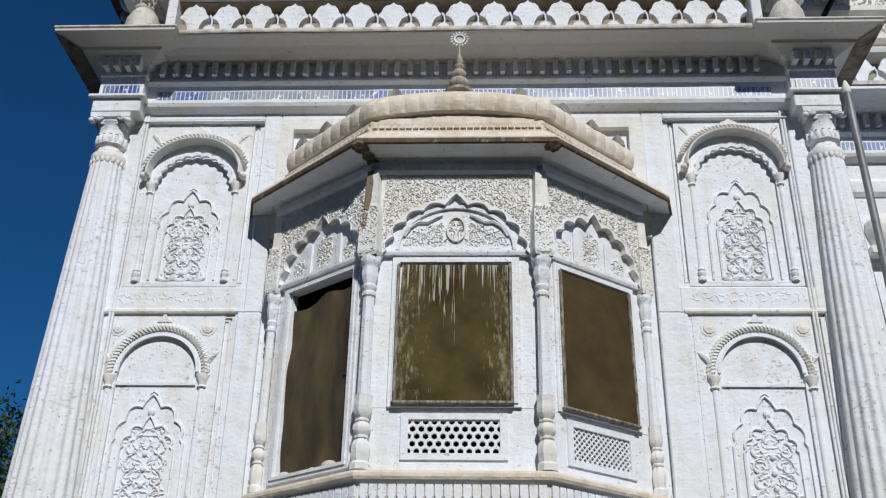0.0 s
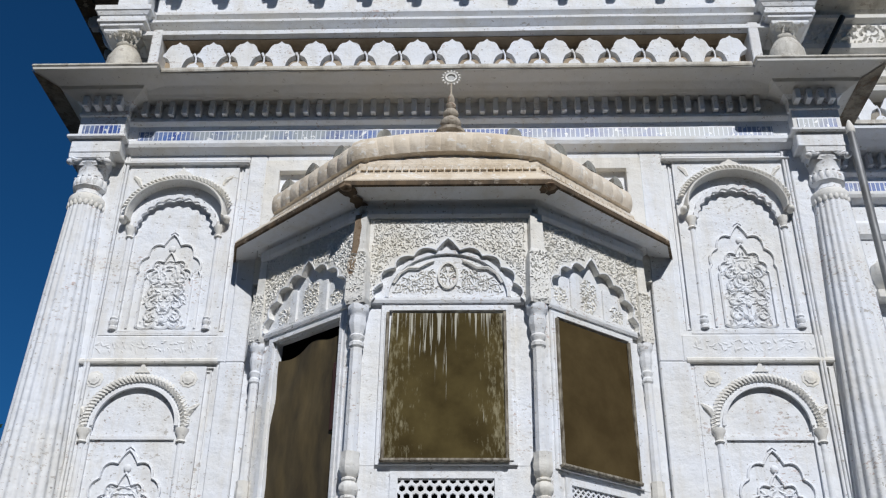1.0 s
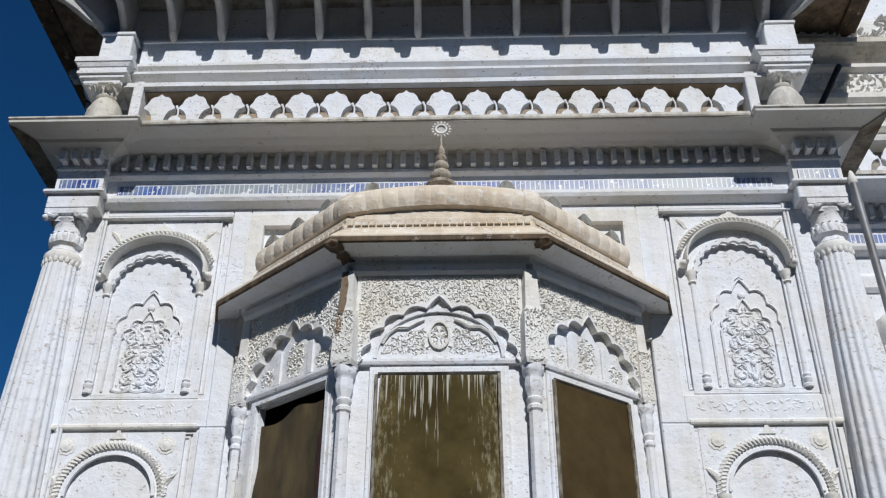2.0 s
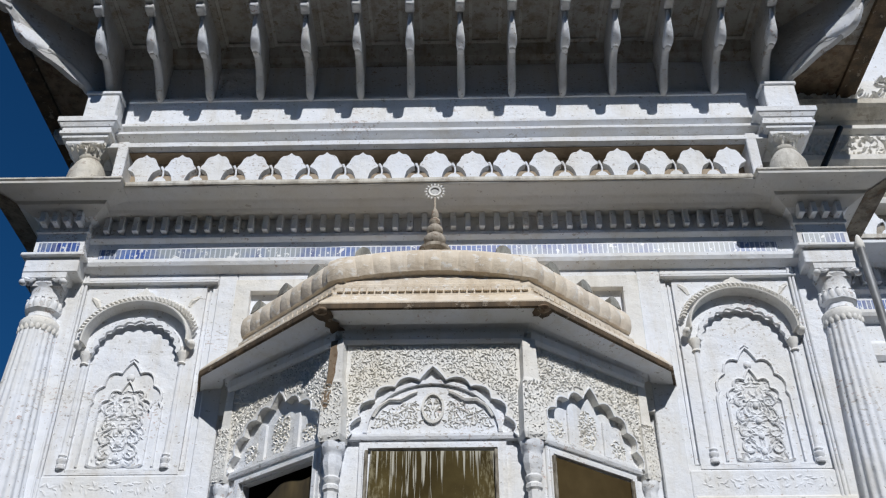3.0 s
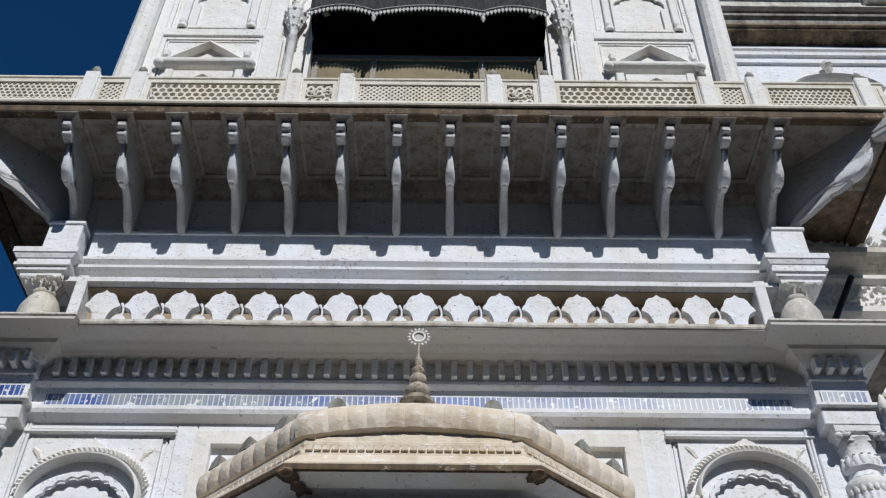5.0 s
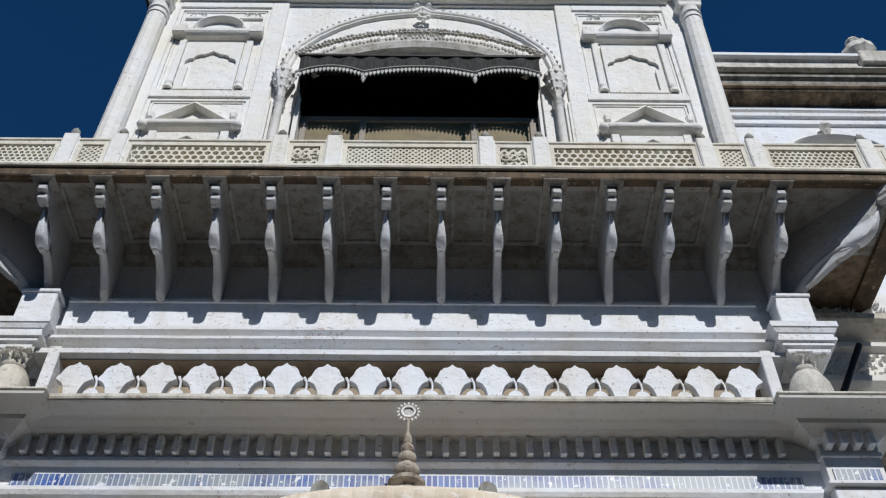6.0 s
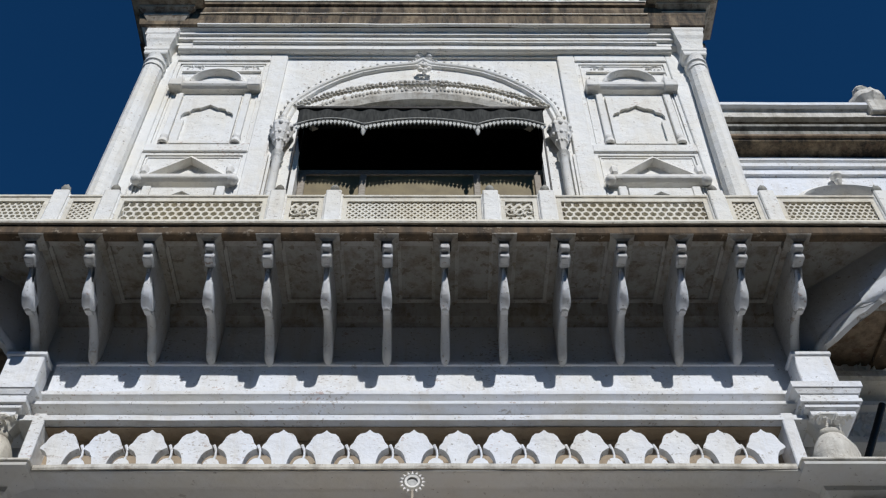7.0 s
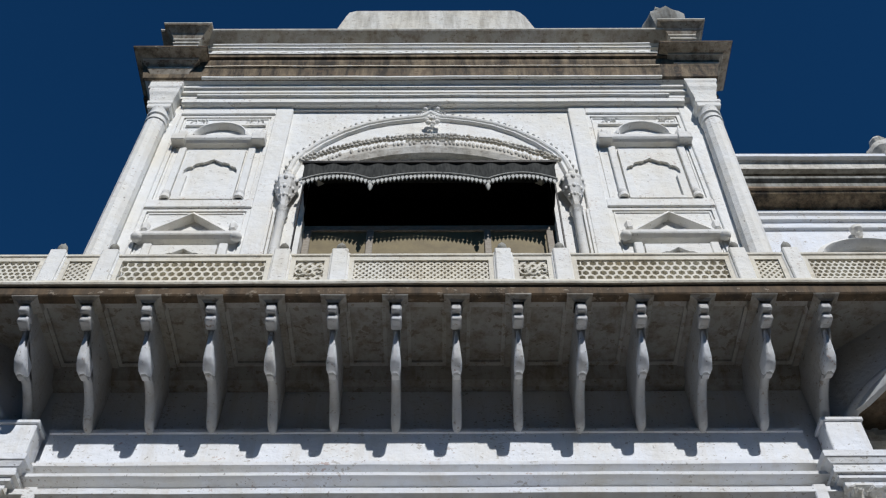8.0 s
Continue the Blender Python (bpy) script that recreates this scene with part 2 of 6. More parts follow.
def ring_moulding(bm, prof, x0, x1, yb, back=None):
    """A cornice round three sides: the front from x0 to x1 and both returns to depth yb. prof: (outward, z) from the wall face at y = back."""
    back = 0.0 if back is None else back
    loops = []
    for o, z in prof:
        loops.append([(x0 - o, yb, z), (x0 - o, back - o, z), (x1 + o, back - o, z), (x1 + o, yb, z)])
    quad_strip(bm, loops, closed=False)


def prism(bm, pts, y0, y1):
    """An outline of (x, z) given thickness from y0 (front) to y1."""
    f = [bm.verts.new((x, y0, z)) for x, z in pts]
    b = [bm.verts.new((x, y1, z)) for x, z in pts]
    n = len(pts)
    for i in range(n):
        j = (i + 1) % n
        bm.faces.new((f[i], f[j], b[j], b[i]))
    if n < 5:
        bm.faces.new(f)
        bm.faces.new(list(reversed(b)))
        return
    for tri in tessellate_polygon([[Vector((x, z, 0)) for x, z in pts]]):
        bm.faces.new([f[i] for i in tri])
        bm.faces.new([b[i] for i in reversed(tri)])


def holed(bm, outer, inner, y0, y1):
    """A plate with a hole, both outlines of (x, z), from y0 (front) to y1."""
    made = []
    for y in (y0, y1):
        es = []
        rings = []
        for pts in (outer, inner):
            vs = [bm.verts.new((x, y, z)) for x, z in pts]
            rings.append(vs)
            es += [bm.edges.new((vs[i], vs[(i + 1) % len(vs)])) for i in range(len(vs))]
        bmesh.ops.triangle_fill(bm, use_beauty=True, use_dissolve=False, edges=es)
        made.append(rings)
    for a, b in zip(made[0], made[1]):
        for i in range(len(a)):
            j = (i + 1) % len(a)
            bm.faces.new((a[i], a[j], b[j], b[i]))


def lathe(bm, prof, cx, cy, seg=16, squash=1.0, flutes=0, depth=0.0, a0=0.0, a1=2 * math.pi):
    full = abs(a1 - a0 - 2 * math.pi) < 1e-6
    n = seg if full else seg + 1
    loops = []
    for r, z in prof:
        loop = []
        for i in range(n):
            a = a0 + (a1 - a0) * i / seg
            k = 1.0 - (depth * (0.5 - 0.5 * math.cos(a * flutes)) if flutes else 0.0)
            loop.append((cx + math.cos(a) * r * k, cy + math.sin(a) * r * k * squash, z))
        loops.append(loop)
    rings = quad_strip(bm, loops, closed=full)
    if full:
        bm.faces.new(rings[0])
        bm.faces.new(rings[-1])


def tube(bm, pts, r, seg=6):
    loops = []
    pts = [Vector(p) for p in pts]
    for i, p in enumerate(pts):
        d = (pts[min(i + 1, len(pts) - 1)] - pts[max(i - 1, 0)]).normalized()
        u = d.cross(Vector((0.31, 0.17, 0.93))).normalized()
        w = d.cross(u)
        rr = r[i] if isinstance(r, (list, tuple)) else r
        loops.append([p + (u * math.cos(2 * math.pi * k / seg) + w * math.sin(2 * math.pi * k / seg)) * rr for k in range(seg)])
    rings = quad_strip(bm, loops)
    bm.faces.new(rings[0])
    bm.faces.new(list(reversed(rings[-1])))


def band(bm, line, prof, closed=False):
    """A moulding along a line of (x, z) in the wall: prof holds (side, y), side counted to the line's left."""
    n = len(line)
    loops = []
    for i in range(n):
        if closed:
            a, b = line[i - 1], line[(i + 1) % n]
        else:
            a, b = line[max(i - 1, 0)], line[min(i + 1, n - 1)]
        d = Vector((b[0] - a[0], b[1] - a[1])).normalized()
        nx, nz = -d.y, d.x
        loops.append([(line[i][0] + nx * s, y, line[i][1] + nz * s) for s, y in prof])
    if closed:
        loops.append(loops[0])
    rings = quad_strip(bm, loops)
    if not closed:
        bm.faces.new(rings[0])
        bm.faces.new(list(reversed(rings[-1])))


def arc(cx, cz, rx, rz, a0, a1, n):
    return [(cx + rx * math.cos(radians(a0 + (a1 - a0) * i / n)), cz + rz * math.sin(radians(a0 + (a1 - a0) * i / n))) for i in range(n + 1)]


def cusped(cx, z0, half, rise, lobes=9, deep=0.055, point=0.0, per=6):
    """A cusped arch line from right springing to left, with a pointed middle lobe where point is given."""
    pts = []
    for k in range(lobes):
        for i in range(per + (1 if k == lobes - 1 else 0)):
            f = (k + i / per) / lobes
            a = math.pi * f
            s = math.sin(math.pi * i / per)
            r = 1.0 - (deep / half) * (1.0 - s) * (1.0 if 0 < f < 1 else 0.0)
            z = z0 + rise * math.sin(a) * r
            if point and k == lobes // 2:
                z += point * (1 - abs(2 * i / per - 1)) ** 1.3
            pts.append((cx + half * math.cos(a) * r, z))
    return pts


def leaves(bm, inside, x0, x1, z0, z1, step, y, size, lift, seed, mirror=None):
    """Carved foliage: small curled leaves standing off a ground, set close within an outline."""
    rnd = random.Random(seed)
    nx, nz = max(1, int((x1 - x0) / step)), max(1, int((z1 - z0) / step))
    for i in range(nx):
        for k in range(nz):
            x = x0 + (i + 0.5 + rnd.uniform(-0.42, 0.42)) * (x1 - x0) / nx
            z = z0 + (k + 0.5 + rnd.uniform(-0.42, 0.42)) * (z1 - z0) / nz
            s = size * rnd.uniform(0.65, 1.25)
            a = rnd.uniform(0, 2 * math.pi)
            h = lift * rnd.uniform(0.5, 1.15)
            if not inside(x, z):
                continue
            for m in ((1,) if mirror is None else (1, -1)):
                if m == -1:
                    xx, aa = 2 * mirror - x, math.pi - a
                else:
                    xx, aa = x, a
                ca, sa = math.cos(aa), math.sin(aa)
                def at(u, w, d):
                    return bm.verts.new((xx + ca * u - sa * w, y - d, z + sa * u + ca * w))
                tip, tail = at(s, 0, h * 0.2), at(-s * 0.8, 0, 0)
                l, r = at(0.1 * s, s * 0.42, 0), at(0.1 * s, -s * 0.42, 0)
                t1, t2 = at(0.35 * s, 0.05 * s, h), at(-0.3 * s, -0.05 * s, h * 0.8)
                for f in ((tail, t2, l), (t2, t1, l), (t1, tip, l), (tail, r, t2), (t2, r, t1), (t1, r, tip)):
                    bm.faces.new(f)


def scroll(bm, cx, cz, r, y, turns, start, thick, hand=1):
    pts = []
    n = int(14 * turns)
    for i in range(n + 1):
        f = i / n
        a = start + hand * 2 * math.pi * turns * f
        rr = r * (1 - 0.85 * f)
        pts.append((cx + rr * math.cos(a), y, cz + rr * math.sin(a)))
    tube(bm, pts, thick, 5)


def hexgrille(bm, x0, x1, z0, z1, pitch, hole, y0, y1):
    """A pierced screen of six-sided holes."""
    dz = pitch * math.sqrt(3) / 2
    rows, cols = int((z1 - z0) / dz), int((x1 - x0) / pitch)
    R = pitch / math.sqrt(3)
    ox = (x0 + x1 - (cols - 0.5) * pitch) / 2 + pitch * 0.25
    oz = (z0 + z1 - (rows - 1) * dz) / 2
    for r in range(rows):
        for c in range(cols):
            cx = ox + (c - 0.25 + (0.5 if r % 2 else 0.0)) * pitch
            cz = oz + r * dz
            outer, inner = [], []
            for k in range(6):
                a = math.pi / 6 + k * math.pi / 3
                outer.append((cx + R * math.cos(a), cz + R * math.sin(a)))
                inner.append((cx + hole * math.cos(a), cz + hole * math.sin(a)))
            quad_strip(bm, [[(x, y0, z) for x, z in outer], [(x, y0, z) for x, z in inner], [(x, y1, z) for x, z in inner]])


def lattice(bm, x0, x1, z0, z1, pitch, w, y0, y1):
    """A screen of slanting crossed bars, trimmed to its field."""
    h = z1 - z0
    k = -h
    while k < x1 - x0:
        for sgn in (1, -1):
            xa, za, xb, zb = x0 + k, z0, x0 + k + h, z1
            if xa < x0:
                za += x0 - xa
                xa = x0
            if xb > x1:
                zb -= xb - x1
                xb = x1
            if zb - za > 0.02:
                if sgn < 0:
                    xa, xb = x0 + x1 - xa, x0 + x1 - xb
                d = Vector((xb - xa, zb - za)).normalized()
                n = Vector((-d.y, d.x)) * w / 2
                prism(bm, [(xa - n.x, za - n.y), (xb - n.x, zb - n.y), (xb + n.x, zb + n.y), (xa + n.x, za + n.y)], y0 if sgn > 0 else y0 + 0.003, y1)
        k += pitch


def B():
    return bmesh.new()


def lump(b, x, y, z, rx, ry, rz):
    q = B()
    bmesh.ops.create_icosphere(q, subdivisions=2, radius=1.0)
    vs = {v: b.verts.new((x + v.co.x * rx, y + v.co.y * ry, z + v.co.z * rz)) for v in q.verts}
    for f in q.faces:
        b.faces.new([vs[v] for v in f.verts])
    q.free()


# ---------------------------------------------------------------- setting
bm = B()
bmesh.ops.create_grid(bm, x_segments=2, y_segments=2, size=400)
ground = tagged(finish("ground", bm, GROUND), "dusty pale courtyard paving round the building", "ground", kind="structure")
# Unseen wall added to block low sky light and shade the ground.
bm = B()
box(bm, -45, 45, -33.0, -32.2, 0, 20.0)
tagged(finish("wall_opposite", bm, STAINED), "unseen plain wall added behind to block sky and bounce light", "wall", kind="structure")

TW = 4.2          # half width of the tower
bm = B()
# front wall with the wide upper opening
holed(bm, [(-TW, 11.3), (TW, 11.3), (TW, 19.2), (-TW, 19.2)], [(-1.66, 12.0), (1.66, 12.0), (1.66, 15.15), (-1.66, 15.15)], 0.06, 0.5)
wall_upper = tagged(finish("wall_south_upper", bm, LIME), "weathered white plaster wall of the upper storey", "wall", kind="structure")
bm = B()
box(bm, -TW, TW, 0.06, 0.5, 0, 11.3)
wall_south = tagged(finish("wall_south", bm, WHITE), "white limewashed plaster tower wall, flaking in places", "wall", kind="structure")
bm = B()
box(bm, -TW, -TW + 0.4, 0.5, 9.0, 0, 19.2)
wall_west = tagged(finish("wall_west", bm, WHITE), "white limewashed plaster side wall", "wall", kind="structure")
bm = B()
box(bm, TW - 0.4, TW, 0.5, 9.0, 0, 19.2)
wall_east = tagged(finish("wall_east", bm, WHITE), "white limewashed plaster side wall", "wall", kind="structure")
bm = B()
box(bm, -TW, TW, 9.0, 9.4, 0, 19.2)
wall_north = tagged(finish("wall_north", bm, WHITE), "white limewashed plaster back wall", "wall", kind="structure")
bm = B()
box(bm, -TW + 0.4, TW - 0.4, 0.5, 9.0, 18.7, 18.95)
roof = tagged(finish("roof", bm, STONE), "flat plastered tower roof", "roof", kind="structure")
bm = B()
box(bm, -TW + 0.4, TW - 0.4, 0.5, 9.0, 11.2, 11.35)
floor_upper = tagged(finish("floor", bm, STONE), "upper room floor", "floor", kind="structure")
# Wall coloured near black so the upper room reads unlit.
bm = B()
box(bm, -3.0, 3.0, 2.2, 2.3, 11.35, 18.7)
inner_wall = tagged(finish("inner_wall", bm, ROOM_GLOOM), "inner wall of the upper room, coloured near black as unlit", "wall", kind="structure")


def strips(rects, y0, parent, mat=None):
    for x0, x1, z0, z1 in rects:
        b = B()
        box(b, x0, x1, y0, 0.062, z0, z1, 0.012)
        part("trim", b, mat or WHITE, parent)


# proud plaster strips that leave sunk panels between them
for s in (-1, 1):
    def sx(a, b):
        return (min(s * a, s * b), max(s * a, s * b))
    P0, P1 = (2.34, 3.80) if s < 0 else (2.39, 3.83)
    Q0, Q1 = P0 + 0.06, P1 + 0.07
    strips([(*sx(P1, 4.2), 5.30, 7.93), (*sx(Q1, 4.2), 0, 5.30), (*sx(2.14, P0), 5.30, 7.93), (*sx(2.14, Q0), 0, 5.30), (*sx(P0, P1), 7.82, 7.93), (*sx(P0, P1), 5.30, 5.60), (*sx(Q0, Q1), 0, 2.4)], 0.0, wall_south)
    strips([(*sx(3.79, 4.2), 11.35, 17.2), (*sx(2.1, 2.36), 11.35, 17.2), (*sx(2.36, 3.79), 16.92, 17.2), (*sx(2.36, 3.79), 14.45, 14.62), (*sx(2.36, 3.79), 11.35, 12.0)], 0.0, wall_upper, LIME)
    # stepped fillets inside each sunk panel
    for p0, p1, z0, z1 in ((P0, P1, 5.60, 7.82), (Q0, Q1, 2.4, 5.30), (2.36, 3.79, 14.62, 16.92), (2.36, 3.79, 12.0, 14.45)):
        x0, x1 = sx(p0, p1)
        up = z0 > 11
        for d, w, y in ((0.0, 0.055, 0.03), (0.075, 0.018, 0.045)):
            b = B()
            holed(b, [(x0 + d, z0 + d), (x1 - d, z0 + d), (x1 - d, z1 - d), (x0 + d, z1 - d)], [(x0 + d + w, z0 + d + w), (x1 - d - w, z0 + d + w), (x1 - d - w, z1 - d - w), (x0 + d + w, z1 - d - w)], y, 0.062)
            part("trim", b, LIME if up else WHITE, wall_upper if up else wall_south)
    b = B()
    moulding(b, [(-0.0, 0), (-0.035, 0.012), (-0.035, 0.03), (0.0, 0.045)], *sx(P0, P1))
    o = part("trim", b, WHITE, wall_south)
    o.location.z = 7.77
strips([(-2.14, 2.14, 7.80, 7.93)], 0.0, wall_south)
b = B()
holed(b, [(-2.14, 6.2), (2.14, 6.2), (2.14, 7.80), (-2.14, 7.80)], [(-1.98, 6.3), (1.98, 6.3), (1.98, 7.66), (-1.98, 7.66)], -0.03, 0.062)
part("trim", b, CARVED, wall_south)


b = B()
moulding(b, [(0.062, 9.90), (-0.06, 9.91), (-0.06, 10.40), (-0.075, 10.41), (-0.075, 10.45), (0.062, 10.47)], -3.76, 3.76, wob=0.005)
part("band", b, WHITE, wall_south, "lit white band under the balcony brackets")


# ---------------------------------------------------------------- main cornice
def cornice_thing(name, label, prof, x0, x1, yb, mat):
    b = B()
    ring_moulding(b, prof, x0, x1, yb)
    return tagged(finish(name, b, mat), label, "cornice", kind="structure")


LOW = [(0.0, 7.90), (0.06, 7.93), (0.10, 7.95), (0.12, 7.99), (0.12, 8.03), (0.05, 8.05), (0.02, 8.07), (0.02, 8.30), (0.06, 8.32), (0.08, 8.335), (0.08, 8.375), (0.04, 8.385), (0.04, 8.60), (0.19, 8.605), (0.22, 8.625), (0.29, 8.645), (0.32, 8.66), (0.34, 8.665), (0.53, 8.672), (0.55, 8.68), (0.55, 8.73), (0.10, 8.80)]
cornice = cornice_thing("cornice", "white plaster cornice with dentils above a blue tile band", LOW[:13], -TW, TW, 8.8, WHITE)
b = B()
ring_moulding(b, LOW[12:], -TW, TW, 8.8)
part("soffit", b, SHADE_GREY, cornice, "cream-grey soffit of the cornice, toned down for its shade")
b = B()
for x0, x1 in ((-3.70, 3.70),):
    box(b, x0, x1, -0.032, -0.015, 8.062, 8.218)
part("tile_band", b, TILES, cornice, "worn blue and grey tile band")
b = B()
box(b, -0.031, 0.031, -0.135, -0.03, 8.405, 8.60, 0.006)
dentil = part("dentil", b, WHITE, cornice)
DX = 0.16
dentil.location.x = -3.65
for i in range(1, 46):
    again(dentil, pose(-3.65 + i * DX, 0, 0.006 * math.sin(i * 2.7)))
# chipped lip
b = B()
moulding(b, [(-0.565, 8.69), (-0.572, 8.71), (-0.567, 8.745), (-0.40, 8.765), (-0.40, 8.70)], -3.42, 3.42, wob=0.012)
part("lip", b, STONE, cornice, "weathered grey edge of the cornice")


def corner_block(s):
    """The cornice breaks forward over each corner pilaster."""
    b = B()
    c = -4.10 if s < 0 else 4.17
    prof = [(0.27, 0.16, 7.93), (0.27, 0.16, 8.35), (0.29, 0.18, 8.36), (0.29, 0.18, 8.40), (0.275, 0.165, 8.41), (0.285, 0.17, 8.50), (0.34, 0.22, 8.54), (0.42, 0.30, 8.575), (0.48, 0.37, 8.60), (0.50, 0.39, 8.635), (0.53, 0.42, 8.64), (0.72, 0.665, 8.665), (0.73, 0.67, 8.70)]
    quad_strip(b, [[(c - o, 0.5, z), (c - o, -d, z), (c + o, -d, z), (c + o, 0.5, z)] for o, d, z in prof[:7]])
    th = tagged(finish("corner_cornice", b, WHITE), "white cornice block breaking forward over the corner pilaster", "cornice", group="corner cornice blocks", kind="structure")
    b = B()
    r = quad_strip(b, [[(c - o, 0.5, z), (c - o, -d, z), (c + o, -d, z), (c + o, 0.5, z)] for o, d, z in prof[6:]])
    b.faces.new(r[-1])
    part("soffit", b, SHADE_GREY, th, "cream-grey soffit toned down for shade")
    b = B()
    box(b, c - 0.22, c + 0.22, -0.176, -0.158, 8.075, 8.225)
    part("tile_band", b, TILES, th, "worn blue tile strip")
    for k in range(4):
        b = B()
        box(b, c - 0.235 + k * 0.133, c - 0.172 + k * 0.133, -0.30, -0.13, 8.42, 8.56, 0.006)
        part("dentil", b, WHITE, th)
    b = B()
    box(b, c - 0.74, c + 0.74, -0.685, 0.5, 8.695, 8.735, 0.012)
    part("lip", b, STONE, th, "weathered grey edge slab")
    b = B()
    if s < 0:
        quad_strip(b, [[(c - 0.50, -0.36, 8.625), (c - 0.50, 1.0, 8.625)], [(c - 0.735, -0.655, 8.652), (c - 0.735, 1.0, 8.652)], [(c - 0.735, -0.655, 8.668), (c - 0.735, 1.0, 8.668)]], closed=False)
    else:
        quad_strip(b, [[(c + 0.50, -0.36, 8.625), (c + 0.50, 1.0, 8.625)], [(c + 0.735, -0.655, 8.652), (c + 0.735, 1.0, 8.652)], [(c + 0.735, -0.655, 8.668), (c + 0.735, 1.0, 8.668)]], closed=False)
    part("side_soffit", b, SHADE_GRIME, th, "brown-dirty side soffit, its shade put in the colour too")
    b = B()
    box(b, c - 0.34, c + 0.34, -0.28, 0.1, 7.985, 8.03, 0.01)
    box(b, c - 0.29, c + 0.29, -0.23, 0.1, 7.80, 7.99, 0.01)
    part("architrave", b, WHITE, th)
    return th


for s in (-1, 1):
    corner_block(s)

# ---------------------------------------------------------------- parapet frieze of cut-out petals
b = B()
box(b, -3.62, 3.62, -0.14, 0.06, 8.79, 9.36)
parapet = tagged(finish("parapet", b, RECESS_BROWN), "brown back of the petal parapet, darkened for recess shade", "parapet", kind="structure")
b = B()
moulding(b, [(-0.14, 9.362), (-0.34, 9.365), (-0.40, 9.39), (-0.40, 9.45), (-0.28, 9.462), (-0.27, 9.57), (-0.30, 9.575), (-0.395, 9.595), (-0.395, 9.63), (-0.25, 9.645), (-0.24, 9.725), (-0.27, 9.73), (-0.36, 9.75), (-0.36, 9.79), (-0.12, 9.81), (-0.065, 9.88), (0.06, 9.96), (0.06, 9.362)], -3.75, 3.75, wob=0.008)
part("coping", b, WHITE, parapet, "stepped white mouldings over the petals")
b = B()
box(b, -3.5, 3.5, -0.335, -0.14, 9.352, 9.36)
part("lintel_face", b, RECESS_BROWN, parapet, "brown underside above the petals, shade put in its colour")
PX = 0.408


def petal_outline():
    half = [(0.0, 0.505), (0.022, 0.482), (0.05, 0.462), (0.095, 0.455), (0.13, 0.42), (0.150, 0.375), (0.160, 0.345), (0.192, 0.305), (0.200, 0.275), (0.165, 0.258), (0.128, 0.232), (0.100, 0.185), (0.082, 0.125), (0.072, 0.07), (0.082, 0.03), (0.088, 0.0)]
    half = [(x * 0.90, z * 0.93) for x, z in half]
    return half + [(-x, z) for x, z in reversed(half[1:])]


b = B()
prism(b, petal_outline(), -0.40, -0.31)
petal = part("petal", b, WHITE, parapet)
petal.location = (-8 * PX, 0, 8.80)
for i in range(1, 17):
    again(petal, pose((i - 8) * PX, 0.006 * math.sin(i * 2.3), 8.80, 0, 0, 0.8 * math.sin(i * 5.1)))
b = B()
prism(b, [(0.085 * math.cos(math.pi * i / 8), 0.135 * math.sin(math.pi * i / 8) ** 0.8) for i in range(9)], -0.41, -0.31)
tube(b, [(0.0, -0.37, 0.12), (0.014, -0.37, 0.19), (0.010, -0.37, 0.25), (-0.016, -0.37, 0.31)], [0.014, 0.011, 0.012, 0.016], 6)
bud = part("bud", b, WHITE, parapet)
bud.location = (-7.5 * PX, 0, 8.80)
for i in range(1, 16):
    again(bud, pose((i - 7.5) * PX, 0, 8.80))
for s in (-1, 1):
    b = B()
    box(b, min(s * 3.50, s * 3.62), max(s * 3.50, s * 3.62), -0.40, -0.10, 8.79, 9.48, 0.01)
    part("end_post", b, WHITE, parapet)


def short_pilaster(s):
    """Bulbous dwarf pilaster with a leaf capital on the cornice corner."""
    c = s * 3.92
    t = thing("dwarf_pilaster", "squat white bulb pilaster with a leaf capital on the cornice", "pilaster", group="dwarf pilasters")
    b = B()
    lathe(b, [(0.20, 8.80), (0.215, 8.84), (0.20, 8.88), (0.215, 8.95), (0.205, 9.04), (0.165, 9.14), (0.13, 9.20), (0.145, 9.22), (0.145, 9.245), (0.13, 9.26)], c, -0.32, 20)
    part("bulb", b, STONE, t, "cream weathered bulb", True)
    b = B()
    lathe(b, [(0.12, 9.25), (0.15, 9.30), (0.19, 9.36), (0.22, 9.38), (0.22, 9.40)], c, -0.32, 8, 1.0, 8, 0.12, math.pi / 8, math.pi / 8 + 2 * math.pi)
    for k in range(3):
        leaves(b, lambda x, z: True, c - 0.2, c + 0.2, 9.27, 9.37, 0.05, -0.46 - 0.01 * k, 0.04, 0.05, 40 + k)
    part("capital", b, CARVED, t)
    b = B()
    prof = [(0.22, 9.38), (0.24, 9.40), (0.24, 9.44), (0.29, 9.46), (0.29, 9.50), (0.33, 9.51), (0.33, 9.55), (0.31, 9.56), (0.31, 9.60), (0.33, 9.61), (0.36, 9.66), (0.38, 9.67), (0.38, 9.74)]
    a = -3.98 if s < 0 else 3.98
    r = quad_strip(b, [[(a - o * 0.9, 0.0, z), (a - o * 0.9, -0.32 - o * 0.62, z), (a + o * 0.9, -0.32 - o * 0.62, z), (a + o * 0.9, 0.0, z)] for o, z in prof])
    b.faces.new(r[0]), b.faces.new(r[-1])
    part("abacus", b, WHITE, t)
    c = -4.02 if s < 0 else 4.10
    b = B()
    box(b, c - 0.19, c + 0.19, -0.24, 0.0, 9.74, 10.38, 0.01)
    box(b, c - 0.21, c + 0.21, -0.26, 0.0, 10.38, 10.43, 0.008)
    part("block", b, WHITE, t)
    return t


for s in (-1, 1):
    short_pilaster(s)

